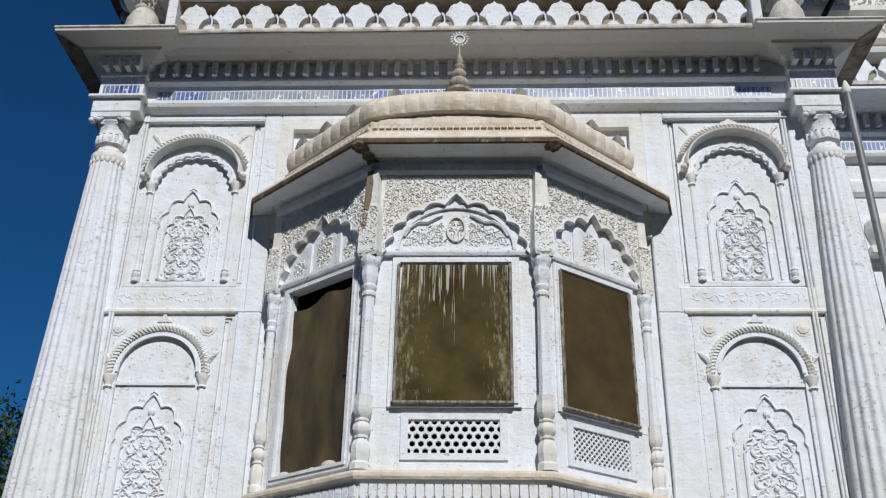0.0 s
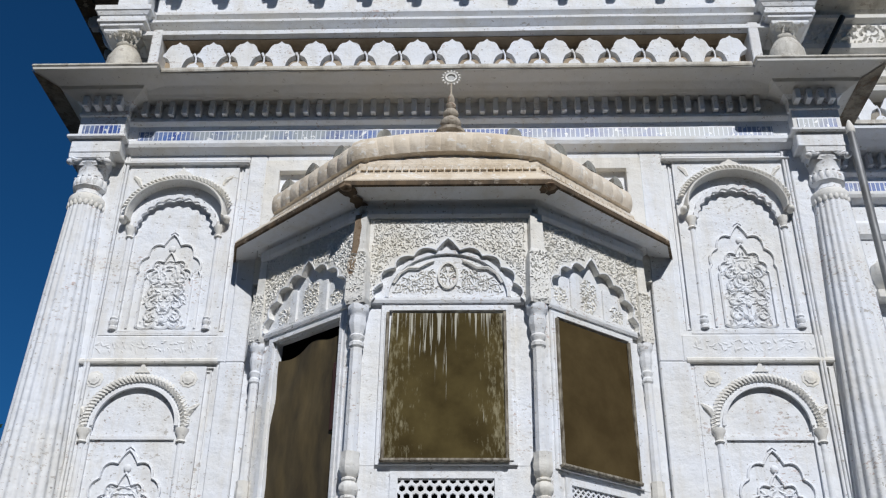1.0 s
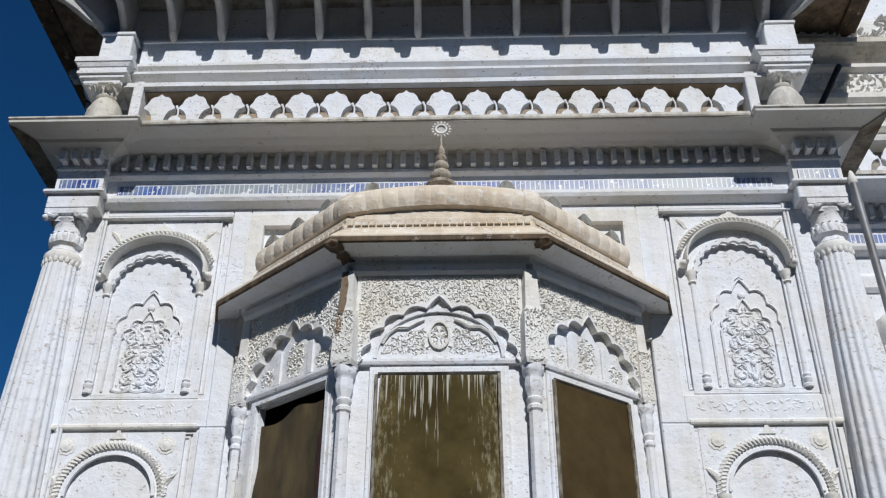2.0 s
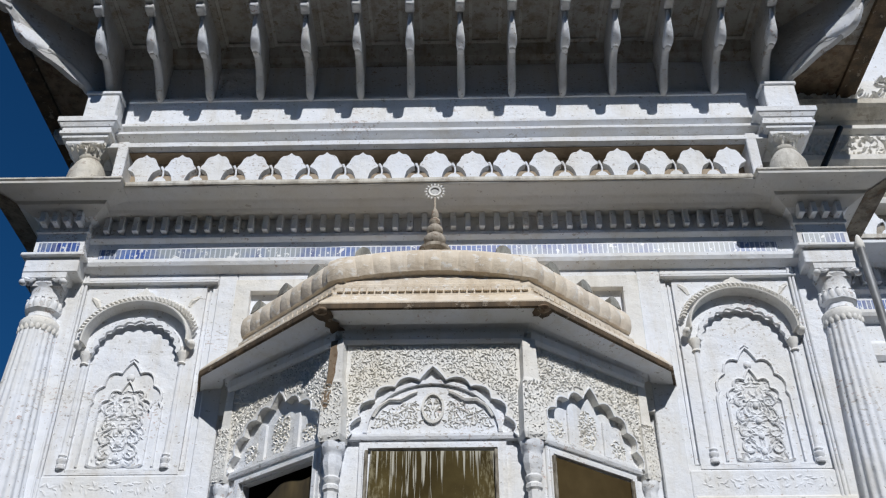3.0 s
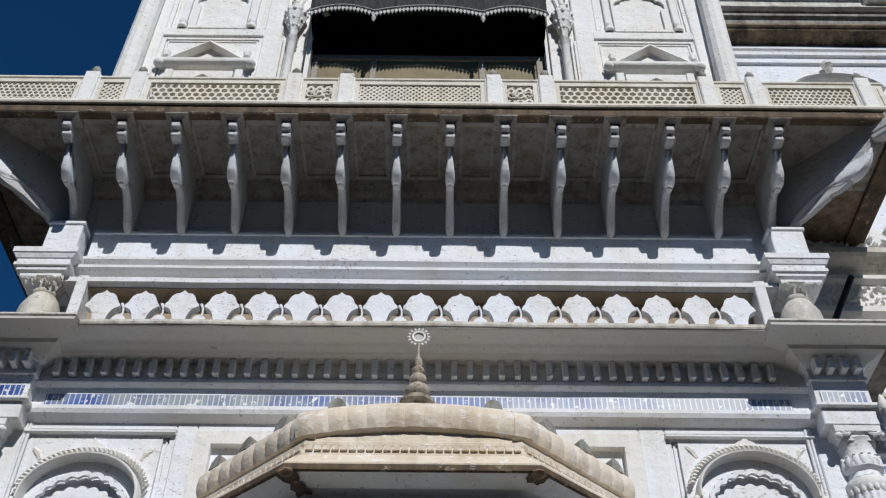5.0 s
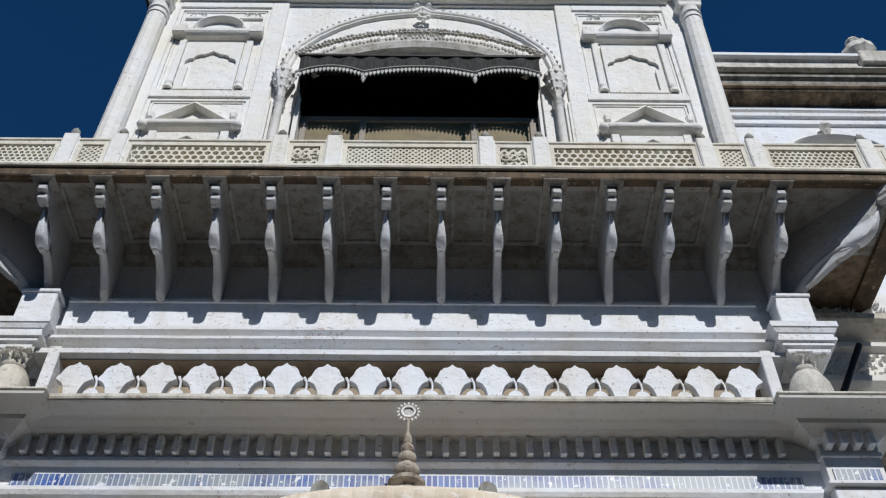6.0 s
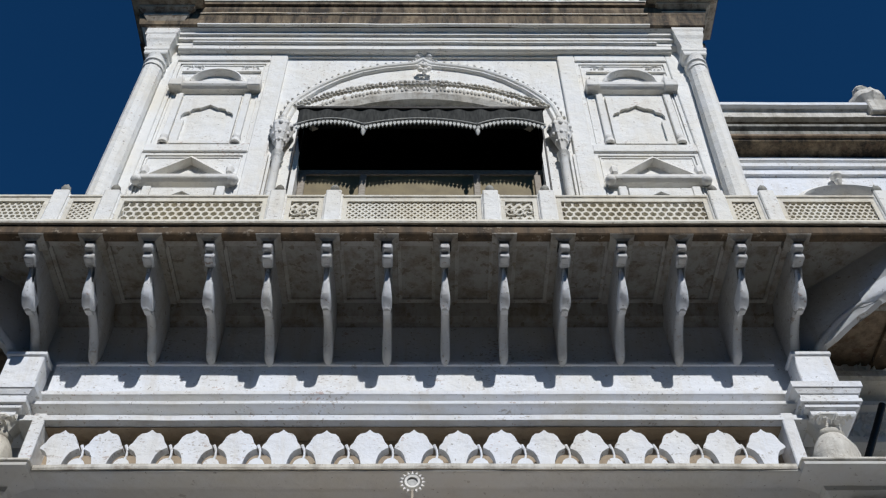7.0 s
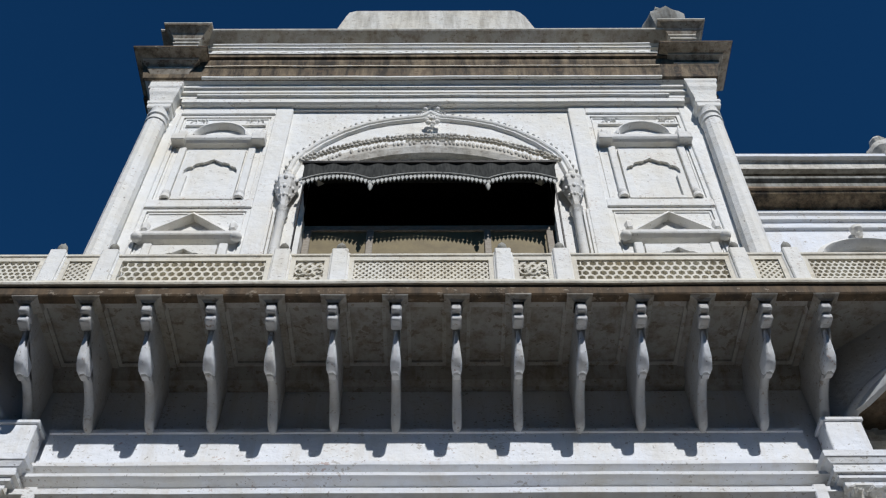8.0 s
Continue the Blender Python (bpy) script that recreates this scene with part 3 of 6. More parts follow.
# ---------------------------------------------------------------- balcony
BO, BZ = 1.17, 11.245
t = balcony = thing("balcony", "white plastered balcony on curved brackets running round the tower", "balcony")
b = B()
BX = TW + BO
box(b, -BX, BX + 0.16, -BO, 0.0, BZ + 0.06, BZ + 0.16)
part("slab", b, SOFFIT_SHADE, balcony, "balcony soffit greyed in colour for its shade, with brown damp stains")
b = B()
moulding(b, [(-BO - 0.012, BZ - 0.032), (-BO - 0.024, BZ - 0.015), (-BO - 0.020, BZ + 0.12), (-BO - 0.02, BZ + 0.15), (-BO + 0.14, BZ + 0.17), (-BO + 0.14, BZ + 0.05), (-BO + 0.09, BZ + 0.02), (-BO + 0.08, BZ - 0.034)], -BX, BX + 0.16, wob=0.008)
box(b, -BX - 0.04, -BX + 0.2, -BO, 8.6, BZ, BZ + 0.155)
box(b, BX - 0.04, BX + 0.20, -BO, 1.25, BZ, BZ + 0.155)
part("edge", b, EDGE, balcony, "rust-brown stained balcony edge")
b = B()
moulding(b, [(-BO - 0.055, BZ + 0.105), (-BO - 0.065, BZ + 0.125), (-BO - 0.055, BZ + 0.165), (-BO + 0.2, BZ + 0.175), (-BO + 0.2, BZ + 0.12)], -BX - 0.03, BX + 0.19, wob=0.006)
part("edge_lip", b, SCREEN, balcony, "pale plaster lip of the balcony")
for x0, x1, y1 in ((-BX, -TW, 8.6), (TW, BX + 0.16, 1.25)):
    b = B()
    box(b, x0, x1, 0.0, y1, BZ + 0.055, BZ + 0.16)
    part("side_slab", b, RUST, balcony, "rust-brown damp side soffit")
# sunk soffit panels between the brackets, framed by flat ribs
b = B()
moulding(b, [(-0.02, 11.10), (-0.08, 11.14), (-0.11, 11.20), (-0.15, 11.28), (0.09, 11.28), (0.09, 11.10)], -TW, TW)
part("cove", b, SOFFIT_SHADE, balcony)
BRX = [-3.99 + 0.6135 * i for i in range(14)]


def bracket_shape():
    """Side view of a bracket as (y, z, half width): two-roll nose, neck, hanging bulb, tapering foot."""
    return [(-0.02, 10.42, 0.045), (-0.10, 10.425, 0.047), (-0.155, 10.455, 0.049), (-0.19, 10.52, 0.048), (-0.25, 10.59, 0.046), (-0.34, 10.66, 0.044), (-0.43, 10.715, 0.040), (-0.50, 10.735, 0.040), (-0.54, 10.68, 0.044), (-0.60, 10.63, 0.052), (-0.67, 10.615, 0.060), (-0.73, 10.655, 0.063), (-0.79, 10.74, 0.059), (-0.845, 10.835, 0.050), (-0.885, 10.925, 0.040), (-0.91, 10.985, 0.034), (-0.93, 11.01, 0.040), (-0.955, 10.98, 0.048), (-1.0, 10.965, 0.050), (-1.045, 10.985, 0.050), (-1.06, 11.025, 0.047), (-1.045, 11.06, 0.044), (-1.075, 11.062, 0.048), (-1.11, 11.085, 0.052), (-1.12, 11.13, 0.052), (-1.10, 11.165, 0.048), (-1.10, 11.28, 0.048), (0.0, 11.28, 0.040)]


def bracket_mesh(b):
    """A thin web carrying a stepped nose, a hanging teardrop bud and a rounded shaft down to the foot."""
    web = [(y + 0.04 if i else y, z + 0.03, 0.034) for i, (y, z, w) in enumerate(bracket_shape())]
    r = quad_strip(b, [[(k * w, y, z) for y, z, w in web] for k in (-1, 1)])
    f1 = b.faces.new(r[0])
    f2 = b.faces.new(list(reversed(r[-1])))
    bmesh.ops.triangulate(b, faces=[f1, f2])
    box(b, -0.052, 0.052, -1.11, -0.92, 11.085, 11.215, 0.014)
    box(b, -0.054, 0.054, -1.05, -0.90, 11.0, 11.078, 0.016)
    tube(b, [(0, -0.56, 10.72), (0, -0.47, 10.72), (0, -0.37, 10.675), (0, -0.27, 10.60), (0, -0.20, 10.53), (0, -0.16, 10.47), (0, -0.11, 10.44), (0, -0.05, 10.43)], [0.046, 0.046, 0.047, 0.049, 0.050, 0.050, 0.046, 0.03], 12)


def teardrop_mesh(b):
    """Hanging bud with a flat, gently leaning front."""
    rows = []
    for yf, z, w in ((-0.895, 11.0, 0.016), (-0.880, 10.935, 0.027), (-0.860, 10.865, 0.036), (-0.835, 10.79, 0.044), (-0.808, 10.735, 0.051), (-0.775, 10.695, 0.053), (-0.735, 10.665, 0.052), (-0.685, 10.648, 0.036)):
        yb = -0.56 if z < 10.9 else -0.70
        rows.append([(-w * 0.8, yb, z + 0.05), (-w, yf + 0.05, z), (-w * 0.86, yf + 0.016, z), (-w * 0.5, yf, z), (w * 0.5, yf, z), (w * 0.86, yf + 0.016, z), (w, yf + 0.05, z), (w * 0.8, yb, z + 0.05)])
    r = quad_strip(b, rows)
    b.faces.new(r[0])
    b.faces.new(list(reversed(r[-1])))


b = B()
bracket_mesh(b)
bracket = part("bracket", b, BRACKET_SHADE, balcony, "", True)
bracket.location.x = BRX[0]
for i, x in enumerate(BRX[1:]):
    again(bracket, pose(x, 0, 0.008 * math.sin(i * 3.7), 0, 0, 0.7 * math.sin(i * 4.1)))
# Pads take the darkened soffit colour for their shaded undersides.
b = B()
quad_strip(b, [[(-w, y0, z), (w, y0, z), (w, y1, z), (-w, y1, z)] for w, y0, y1, z in ((0.058, -1.13, -0.98, 11.165), (0.085, -1.15, -0.98, 11.19), (0.125, -1.18, -0.97, 11.205), (0.130, -1.19, -0.97, 11.215), (0.130, -1.19, -0.97, 11.235), (0.130, -1.165, -0.97, 11.27))])
box(b, -0.105, 0.105, -0.96, -0.1, 11.262, 11.29, 0.004)
pad = part("bracket_pad", b, SOFFIT_SHADE, balcony, "grey-brown pad, toned dark for its shaded underside")
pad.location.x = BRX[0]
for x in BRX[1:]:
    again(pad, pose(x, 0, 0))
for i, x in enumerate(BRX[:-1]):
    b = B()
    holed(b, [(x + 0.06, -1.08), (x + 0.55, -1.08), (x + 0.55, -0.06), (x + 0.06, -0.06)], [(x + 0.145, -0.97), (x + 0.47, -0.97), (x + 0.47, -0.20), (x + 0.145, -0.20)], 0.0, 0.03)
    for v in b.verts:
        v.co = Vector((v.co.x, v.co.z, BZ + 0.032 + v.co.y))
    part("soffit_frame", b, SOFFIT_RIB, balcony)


# long diagonal bracket under each balcony corner
for s in (-1, 1):
    o = again(bracket, pose(s * 4.06, -0.02, 0.02, 0, 0, s * 45) @ Matrix.Diagonal((1.25, 1.54, 1.0, 1.0)))
    o.name = "corner_bracket"
    b = B()
    sh = [(0.0, 10.46), (-0.16, 10.46), (-0.30, 10.50), (-0.42, 10.565), (-0.50, 10.60), (-0.56, 10.60), (-0.63, 10.63), (-0.74, 10.70), (-0.80, 10.80), (-0.90, 11.0), (-1.0, 11.2), (0.0, 11.2)]
    r = quad_strip(b, [[(x, y, z) for y, z in sh] for x in (-0.03, 0.03)])
    f1, f2 = b.faces.new(r[0]), b.faces.new(list(reversed(r[1])))
    bmesh.ops.triangulate(b, faces=[f1, f2])
    part("web", b, BRACKET_SHADE, o, "scalloped plaster web")
# brackets along the sides of the tower
for s in (-1, 1):
    for k in range(8 if s < 0 else 0):
        again(bracket, pose(s * TW, 1.3 + 0.7 * k, 0, 0, 0, s * 90))

# Buds take full white to read as sunlit against the toned-down brackets.
b = B()
teardrop_mesh(b)
teardrop = part("teardrop", b, WHITE, bracket, "bud left white as the lit copy of the bracket wash", True)
for ob in list(balcony.children):
    if ob.data == bracket.data and ob != bracket:
        again(teardrop, Matrix.Identity(4), ob)

# railing
RY, RZ0, RZ1 = -1.12, 11.45, 11.88
rail = thing("balcony_railing", "cream stone railing of pierced screens between posts", "railing")
POSTS = [-5.10, -3.88, -3.33, -1.52, -0.91, 0.80, 1.41, 3.27, 3.83, 5.10]


def rail_post(x):
    b = B()
    box(b, x - 0.085, x + 0.085, RY - 0.075, RY + 0.09, 11.40, 11.98, 0.012)
    box(b, x - 0.105, x - 0.03, RY - 0.045, RY + 0.05, 11.40, 11.94, 0.01)
    box(b, x + 0.03, x + 0.105, RY - 0.045, RY + 0.05, 11.40, 11.94, 0.01)
    p = part("post", b, LIME, rail)
    b = B()
    lathe(b, [(0.05, 11.98), (0.055, 11.99), (0.032, 12.005), (0.05, 12.03), (0.055, 12.06), (0.045, 12.10), (0.02, 12.13), (0.006, 12.16)], x, RY, 10)
    part("knob", b, GREYSTONE, p, "weathered grey knob", True)


for x in POSTS:
    rail_post(x)


def rail_panel(x0, x1, style):
    b = B()
    fr = 0.055
    holed(b, [(x0, RZ0), (x1, RZ0), (x1, RZ1), (x0, RZ1)], [(x0 + fr, RZ0 + 0.05), (x1 - fr, RZ0 + 0.05), (x1 - fr, RZ1 - 0.06), (x0 + fr, RZ1 - 0.06)], RY - 0.03, RY + 0.04)
    p = part("panel_frame", b, SCREEN, rail)
    b = B()
    a = (x0 + fr - 0.01, x1 - fr + 0.01, RZ0 + 0.04, RZ1 - 0.05)
    if style == "round":
        hexgrille(b, *a, 0.090, 0.038, RY - 0.012, RY + 0.055)
    elif style == "cross":
        lattice(b, *a, 0.070, 0.021, RY - 0.012, RY + 0.055)
    elif style == "fine":
        hexgrille(b, *a, 0.064, 0.026, RY - 0.012, RY + 0.055)
    else:
        lattice(b, *a, 0.10, 0.03, RY - 0.012, RY + 0.055)
        for k in range(3):
            scroll(b, (x0 + x1) / 2 + (k - 1) * 0.10, (RZ0 + RZ1) / 2 - 0.02, 0.07, RY - 0.02, 1.2, k * 2.0, 0.014, 1 if k % 2 else -1)
    part("screen", b, SCREEN, p, "pierced screen")
    b = B()
    box(b, x0 - 0.01, x1 + 0.01, RY - 0.045, RY + 0.055, RZ1, RZ1 + 0.045, 0.01)
    part("handrail", b, SCREEN, p)


STYLES = ["fine", "cross", "round", "flower", "cross", "flower", "round", "cross", "fine"]
for (a, c), st in zip(zip(POSTS, POSTS[1:]), STYLES):
    rail_panel(a + 0.10, c - 0.10, st)
rail_panel(-BX + 0.05, -5.20, "fine")
rail_panel(5.20, BX - 0.05, "fine")

# ---------------------------------------------------------------- bay window
bay = thing("bay_window", "white carved plaster bay window with cusped arches and brown blinds", "bay window")
PB = [(-2.02, 0.06), (-1.98, -0.15), (-0.83, -1.05), (0.83, -1.05), (1.98, -0.15), (2.02, 0.06)]
PC = [(-2.40, 0.06), (-2.31, -0.29), (-1.01, -1.38), (1.01, -1.38), (2.31, -0.29), (2.40, 0.06)]
PD = [(-1.99, 0.06), (-1.93, -0.20), (-0.88, -1.22), (0.88, -1.22), (1.93, -0.20), (1.99, 0.06)]


def ring(p, q, f, z):
    rise = (0.03, 0.03, 0.105, 0.105, 0.03, 0.03) if z > 6.3 else (0.0,) * 6
    return [(a[0] + (c[0] - a[0]) * f, a[1] + (c[1] - a[1]) * f, z + r * max(0.0, min(1.0, f))) for a, c, r in zip(p, q, rise)]


def shrunk(p, k, z):
    return [(a[0] * k, 0.06 + (a[1] - 0.06) * k, z) for a in p]


# base and corbel
b = B()
rs = quad_strip(b, [shrunk(PB, k, z) for k, z in ((0.25, 1.5), (0.45, 1.75), (0.70, 2.15), (0.90, 2.55), (0.99, 2.75), (1.04, 2.80), (1.04, 2.88), (1.00, 2.92), (1.00, 2.97))] + [ring(PB, PC, f, z) for f, z in ((0.10, 3.0), (0.10, 3.17), (0.16, 3.19), (0.27, 3.21), (0.30, 3.24), (0.27, 3.275), (0.02, 3.30))], closed=False)
b.faces.new(rs[-1])
part("base", b, CARVED, bay, "stepped corbelled base")
b = B()
quad_strip(b, [ring(PB, PC, f, z) for f, z in ((0.275, 3.20), (0.315, 3.225), (0.315, 3.255), (0.27, 3.282))], closed=False)
part("base_lip", b, CREAM, bay, "brown dusty edge of the base")
# leaf strip under the lip, piece by piece
b = B()
prism(b, [(-0.036, 0.15), (-0.036, 0.05), (-0.022, 0.015), (0.0, 0.0), (0.022, 0.015), (0.036, 0.05), (0.036, 0.15)], -0.022, 0.01)
SIDES = [((-1.98, -0.15), (-0.83, -1.05)), ((-0.83, -1.05), (0.83, -1.05)), ((0.83, -1.05), (1.98, -0.15))]
leaf_mesh = part("leaf", b, WHITE, bay)
first = True
for (xa, ya), (xb, yb) in SIDES:
    L = math.hypot(xb - xa, yb - ya) + 0.06
    ang = math.degrees(math.atan2(yb - ya, xb - xa))
    n = int(L / 0.085)
    nx, ny = math.sin(radians(ang)), -math.cos(radians(ang))
    for i in range(n):
        f = (i + 0.5) / n
        m = pose(xa + (xb - xa) * f + nx * 0.042, ya + (yb - ya) * f + ny * 0.042, 3.015, 0, 0, ang)
        if first:
            leaf_mesh.matrix_basis = m
            first = False
        else:
            again(leaf_mesh, m)


def bay_face(cx, cy, rot, half, style):
    """One face of the bay, built flat and then turned: u along it, outward is -y."""
    m = pose(cx, cy, 0, 0, 0, rot)
    made = []

    def add(name, bmm, mat, label="", smooth=False, parent=None):
        o = part(name, bmm, mat, parent or bay, label, smooth)
        if parent is None:
            o.matrix_basis = m
        made.append(o)
        return o
    w = half
    ow = min(0.53, half - 0.22)
    z_open = 3.40 if style == "curtain" else 3.945
    bb = B()
    holed(bb, [(-w, 3.29), (w, 3.29), (w, 5.46), (-w, 5.46)], [(-ow, z_open), (ow, z_open), (ow, 5.37), (-ow, 5.37)] if style == "curtain" else [(-ow, 3.945), (ow, 3.945), (ow, 5.37), (-ow, 5.37)], 0.0, 0.07)
    if style != "curtain":
        bb.free()
        bb = B()
        holed(bb, [(-w, 3.90), (w, 3.90), (w, 5.46), (-w, 5.46)], [(-ow, 3.95), (ow, 3.95), (ow, 5.37), (-ow, 5.37)], 0.0, 0.07)
    frame_ob = add("window_frame", bb, WHITE)
    for d, y in ((0.065, -0.03), (0.03, -0.045)):
        bb = B()
        holed(bb, [(-ow - d - 0.03, z_open - d + 0.02), (ow + d + 0.03, z_open - d + 0.02), (ow + d + 0.03, 5.37 + d + 0.02), (-ow - d - 0.03, 5.37 + d + 0.02)], [(-ow - d + 0.01, z_open - d + 0.05), (ow + d - 0.01, z_open - d + 0.05), (ow + d - 0.01, 5.37 + d - 0.015), (-ow - d + 0.01, 5.37 + d - 0.015)], y, 0.005)
        part("bead", bb, WHITE, frame_ob)
    bb = B()
    moulding(bb, [(0.0, 5.455), (-0.05, 5.46), (-0.06, 5.485), (-0.06, 5.51), (0.0, 5.53), (0.04, 5.53), (0.04, 5.455)], -w + 0.03, w - 0.03)
    add("head_moulding", bb, WHITE)
    # dado with pierced grille
    if style != "curtain":
        gw = 0.42 if style == "front" else 0.37
        bb = B()
        holed(bb, [(-w, 3.29), (w, 3.29), (w, 3.90), (-w, 3.90)], [(-gw, 3.47), (gw, 3.47), (gw, 3.785), (-gw, 3.785)], 0.004, 0.07)
        dado = add("dado_panel", bb, WHITE)
        bb = B()
        holed(bb, [(-gw - 0.07, 3.41), (gw + 0.07, 3.41), (gw + 0.07, 3.845), (-gw - 0.07, 3.845)], [(-gw, 3.47), (gw, 3.47), (gw, 3.785), (-gw, 3.785)], -0.018, 0.005)
        part("bead", bb, WHITE, dado)
        bb = B()
        if style == "front":
            hexgrille(bb, -gw - 0.04, gw + 0.04, 3.45, 3.81, 0.080, 0.030, 0.0, 0.035)
        else:
            lattice(bb, -gw - 0.01, gw + 0.01, 3.46, 3.795, 0.062, 0.014, 0.0, 0.02)
        part("grille", bb, WHITE, dado, "pierced plaster grille")
        # Added black sheet paints the grille's hollow as unlit.
        bb = B()
        box(bb, -gw - 0.1, gw + 0.1, 0.10, 0.12, 3.40, 3.86)
        part("backing", bb, BLACK, dado, "black sheet standing in for the unlit hollow behind the grille")
        # blind, hung a little proud and out of square
        bb = B()
        pts = [(-ow - 0.045, 3.93), (ow + 0.015, 3.925), (ow + 0.005, 5.355), (-ow + 0.005, 5.362)]
        n = 14
        loops = []
        for k in range(n + 1):
            f = k / n
            row = []
            for i in range(13):
                g = i / 12
                x = (pts[0][0] * (1 - g) + pts[1][0] * g) * (1 - f) + (pts[3][0] * (1 - g) + pts[2][0] * g) * f
                z = (pts[0][1] * (1 - g) + pts[1][1] * g) * (1 - f) + (pts[3][1] * (1 - g) + pts[2][1] * g) * f
                row.append((x, -0.062 + 0.008 * noise.noise((x * 2.5, f * 3, half * 9)) + 0.03 * f, z))
            loops.append(row)
        rr = quad_strip(bb, loops, closed=False)
        geom = bmesh.ops.extrude_face_region(bb, geom=list(bb.faces))
        for v in geom["geom"]:
            if isinstance(v, bmesh.types.BMVert):
                v.co.y += 0.025
        blind = add("blind", bb, BLIND if style == "front" else BLIND_R, "brown blind streaked with white paint drips" if style == "front" else "plain brown canvas blind", True)
        bb = B()
        box(bb, -ow - 0.055, ow + 0.025, -0.085, -0.035, 3.915, 3.945, 0.008)
        part("batten", bb, WORN, blind, "worn bottom batten")
        for x0, x1 in ((-ow - 0.045, -ow - 0.015), (ow - 0.01, ow + 0.02)):
            bb = B()
            box(bb, x0, x1, -0.072, -0.04, 3.93, 5.36, 0.006)
            part("side_rail", bb, WORN, blind, "worn wooden edge with scuffed paint")
    else:
        # loose canvas curtain, sagging short of the head, with a dark gap above
        bb = B()
        loops = []
        for k in range(19):
            f = k / 18
            row = []
            for i in range(25):
                g = i / 24
                x = -ow - 0.01 + (2 * ow + 0.02) * g - 0.05 * (1 - f) * (1 - g)
                top = 5.20 + 0.10 * g - 0.03 * math.sin(g * 9)
                z = 3.40 + (top - 3.40) * f
                y = 0.055 + 0.007 * math.sin(g * 9 + 1.6 * f + 2 * math.sin(f * 4)) + 0.03 * noise.noise((g * 4, f * 5, 1.7)) - 0.04 * math.sin(f * math.pi)
                row.append((x, y, z))
            loops.append(row)
        quad_strip(bb, loops, closed=False)
        geom = bmesh.ops.extrude_face_region(bb, geom=list(bb.faces))
        for v in geom["geom"]:
            if isinstance(v, bmesh.types.BMVert):
                v.co.y += 0.006
        add("curtain", bb, CURTAIN, "loose brown canvas curtain", True)
        # Added black sheet gives the room behind the curtain its darkness.
        bb = B()
        box(bb, -ow - 0.1, ow + 0.1, 0.16, 0.18, 3.30, 5.46)
        add("backing", bb, BLACK, "black sheet standing in for the unlit room behind the curtain")
        bb = B()
        box(bb, ow - 0.07, ow + 0.01, -0.01, 0.03, 4.28, 4.95, 0.006)
        add("shutter", bb, MAROON, "maroon wooden shutter edge")
        for x, s2 in ((-0.36, 0.07), (0.02, 0.05), (0.26, 0.085)):
            bb = B()
            bmesh.ops.create_icosphere(bb, subdivisions=2, radius=s2)
            for v in bb.verts:
                v.co = Vector((v.co.x * 1.3 + x, v.co.y * 0.5 + 0.02, v.co.z * 0.7 + 3.42)) + Vector((0, 0, 0.03)) * noise.noise(v.co * 14)
            add("rubble", bb, STONE, "pale lump of broken plaster on the sill", True)
    # tympanum
    bb = B()
    box(bb, -w, w, 0.035, 0.07, 5.46, 6.42)
    tym = add("tympanum", bb, WHITE)
    tym.matrix_basis = m @ pose(0, -0.052 if style == "front" else -0.04, 0)
    ah = w - 0.03
    if style == "front":
        bb = B()
        band(bb, arc(0, 5.53, 0.60, 0.50, 0, 180, 24), [(0.0, 0.036), (0.0, 0.005), (0.035, 0.005), (0.035, 0.036)])
        part("arch_bead", bb, WHITE, tym)
        bb = B()
        band(bb, arc(0, 5.76, 0.105, 0.150, 0, 345, 22), [(0.005, 0.036), (0.004, 0.008), (0.024, 0.008), (0.024, 0.036)], closed=True)
        leaves(bb, lambda x, z: (x / 0.09) ** 2 + ((z - 5.76) / 0.135) ** 2 < 1, 0.0, 0.09, 5.62, 5.90, 0.026, 0.036, 0.028, 0.018, 5, 0.0)
        part("medallion", bb, CARVED, tym, "oval carved medallion")
        bb = B()
        leaves(bb, lambda x, z: (x / 0.52) ** 2 + ((z - 5.58) / 0.27) ** 2 < 1 and (x / 0.13) ** 2 + ((z - 5.76) / 0.17) ** 2 > 1, 0.10, 0.53, 5.58, 5.88, 0.025, 0.036, 0.027, 0.018, 9, 0.0)
        for sg in (-1, 1):
            tube(bb, [(sg * 0.14, 0.02, 5.92), (sg * 0.20, 0.01, 5.89), (sg * 0.28, 0.01, 5.84), (sg * 0.38, 0.01, 5.84), (sg * 0.46, 0.01, 5.78), (sg * 0.52, 0.02, 5.68)], 0.014, 5)
        part("foliage", bb, CARVED, tym, "carved leaf scrolls")
    else:
        for k, (x, ww, z1) in enumerate(((-0.38, 0.085, 5.74), (0.0, 0.11, 5.93), (0.38, 0.085, 5.74))):
            bb = B()
            leaves(bb, lambda xx, zz: ((xx - x) / ww) ** 2 + ((zz - (5.56 + z1) / 2) / ((z1 - 5.56) / 2)) ** 4 < 1, x - ww, x + ww, 5.57, z1, 0.026, 0.036, 0.028, 0.016, 20 + k)
            part("carved_panel", bb, CARVED, tym)
        for x in (-0.22, 0.22):
            bb = B()
            box(bb, x - 0.038, x + 0.038, 0.008, 0.036, 5.53, 5.88, 0.006)
            part("rib", bb, WHITE, tym)
    # spandrel with its cusped arch
    line = cusped(0, 5.47, ah - 0.02, 0.60, 9, 0.060, 0.075)
    pts = [(w, 6.40), (w, 5.42), *line, (-w, 5.42), (-w, 6.40)]
    bb = B()
    prism(bb, list(reversed(pts)), -0.075, 0.0)
    sp = add("spandrel", bb, CARVED, "spandrel carved all over with small leaves")

    def above(x, z):
        a = ah - 0.02
        if abs(x) >= a:
            return 5.48 < z
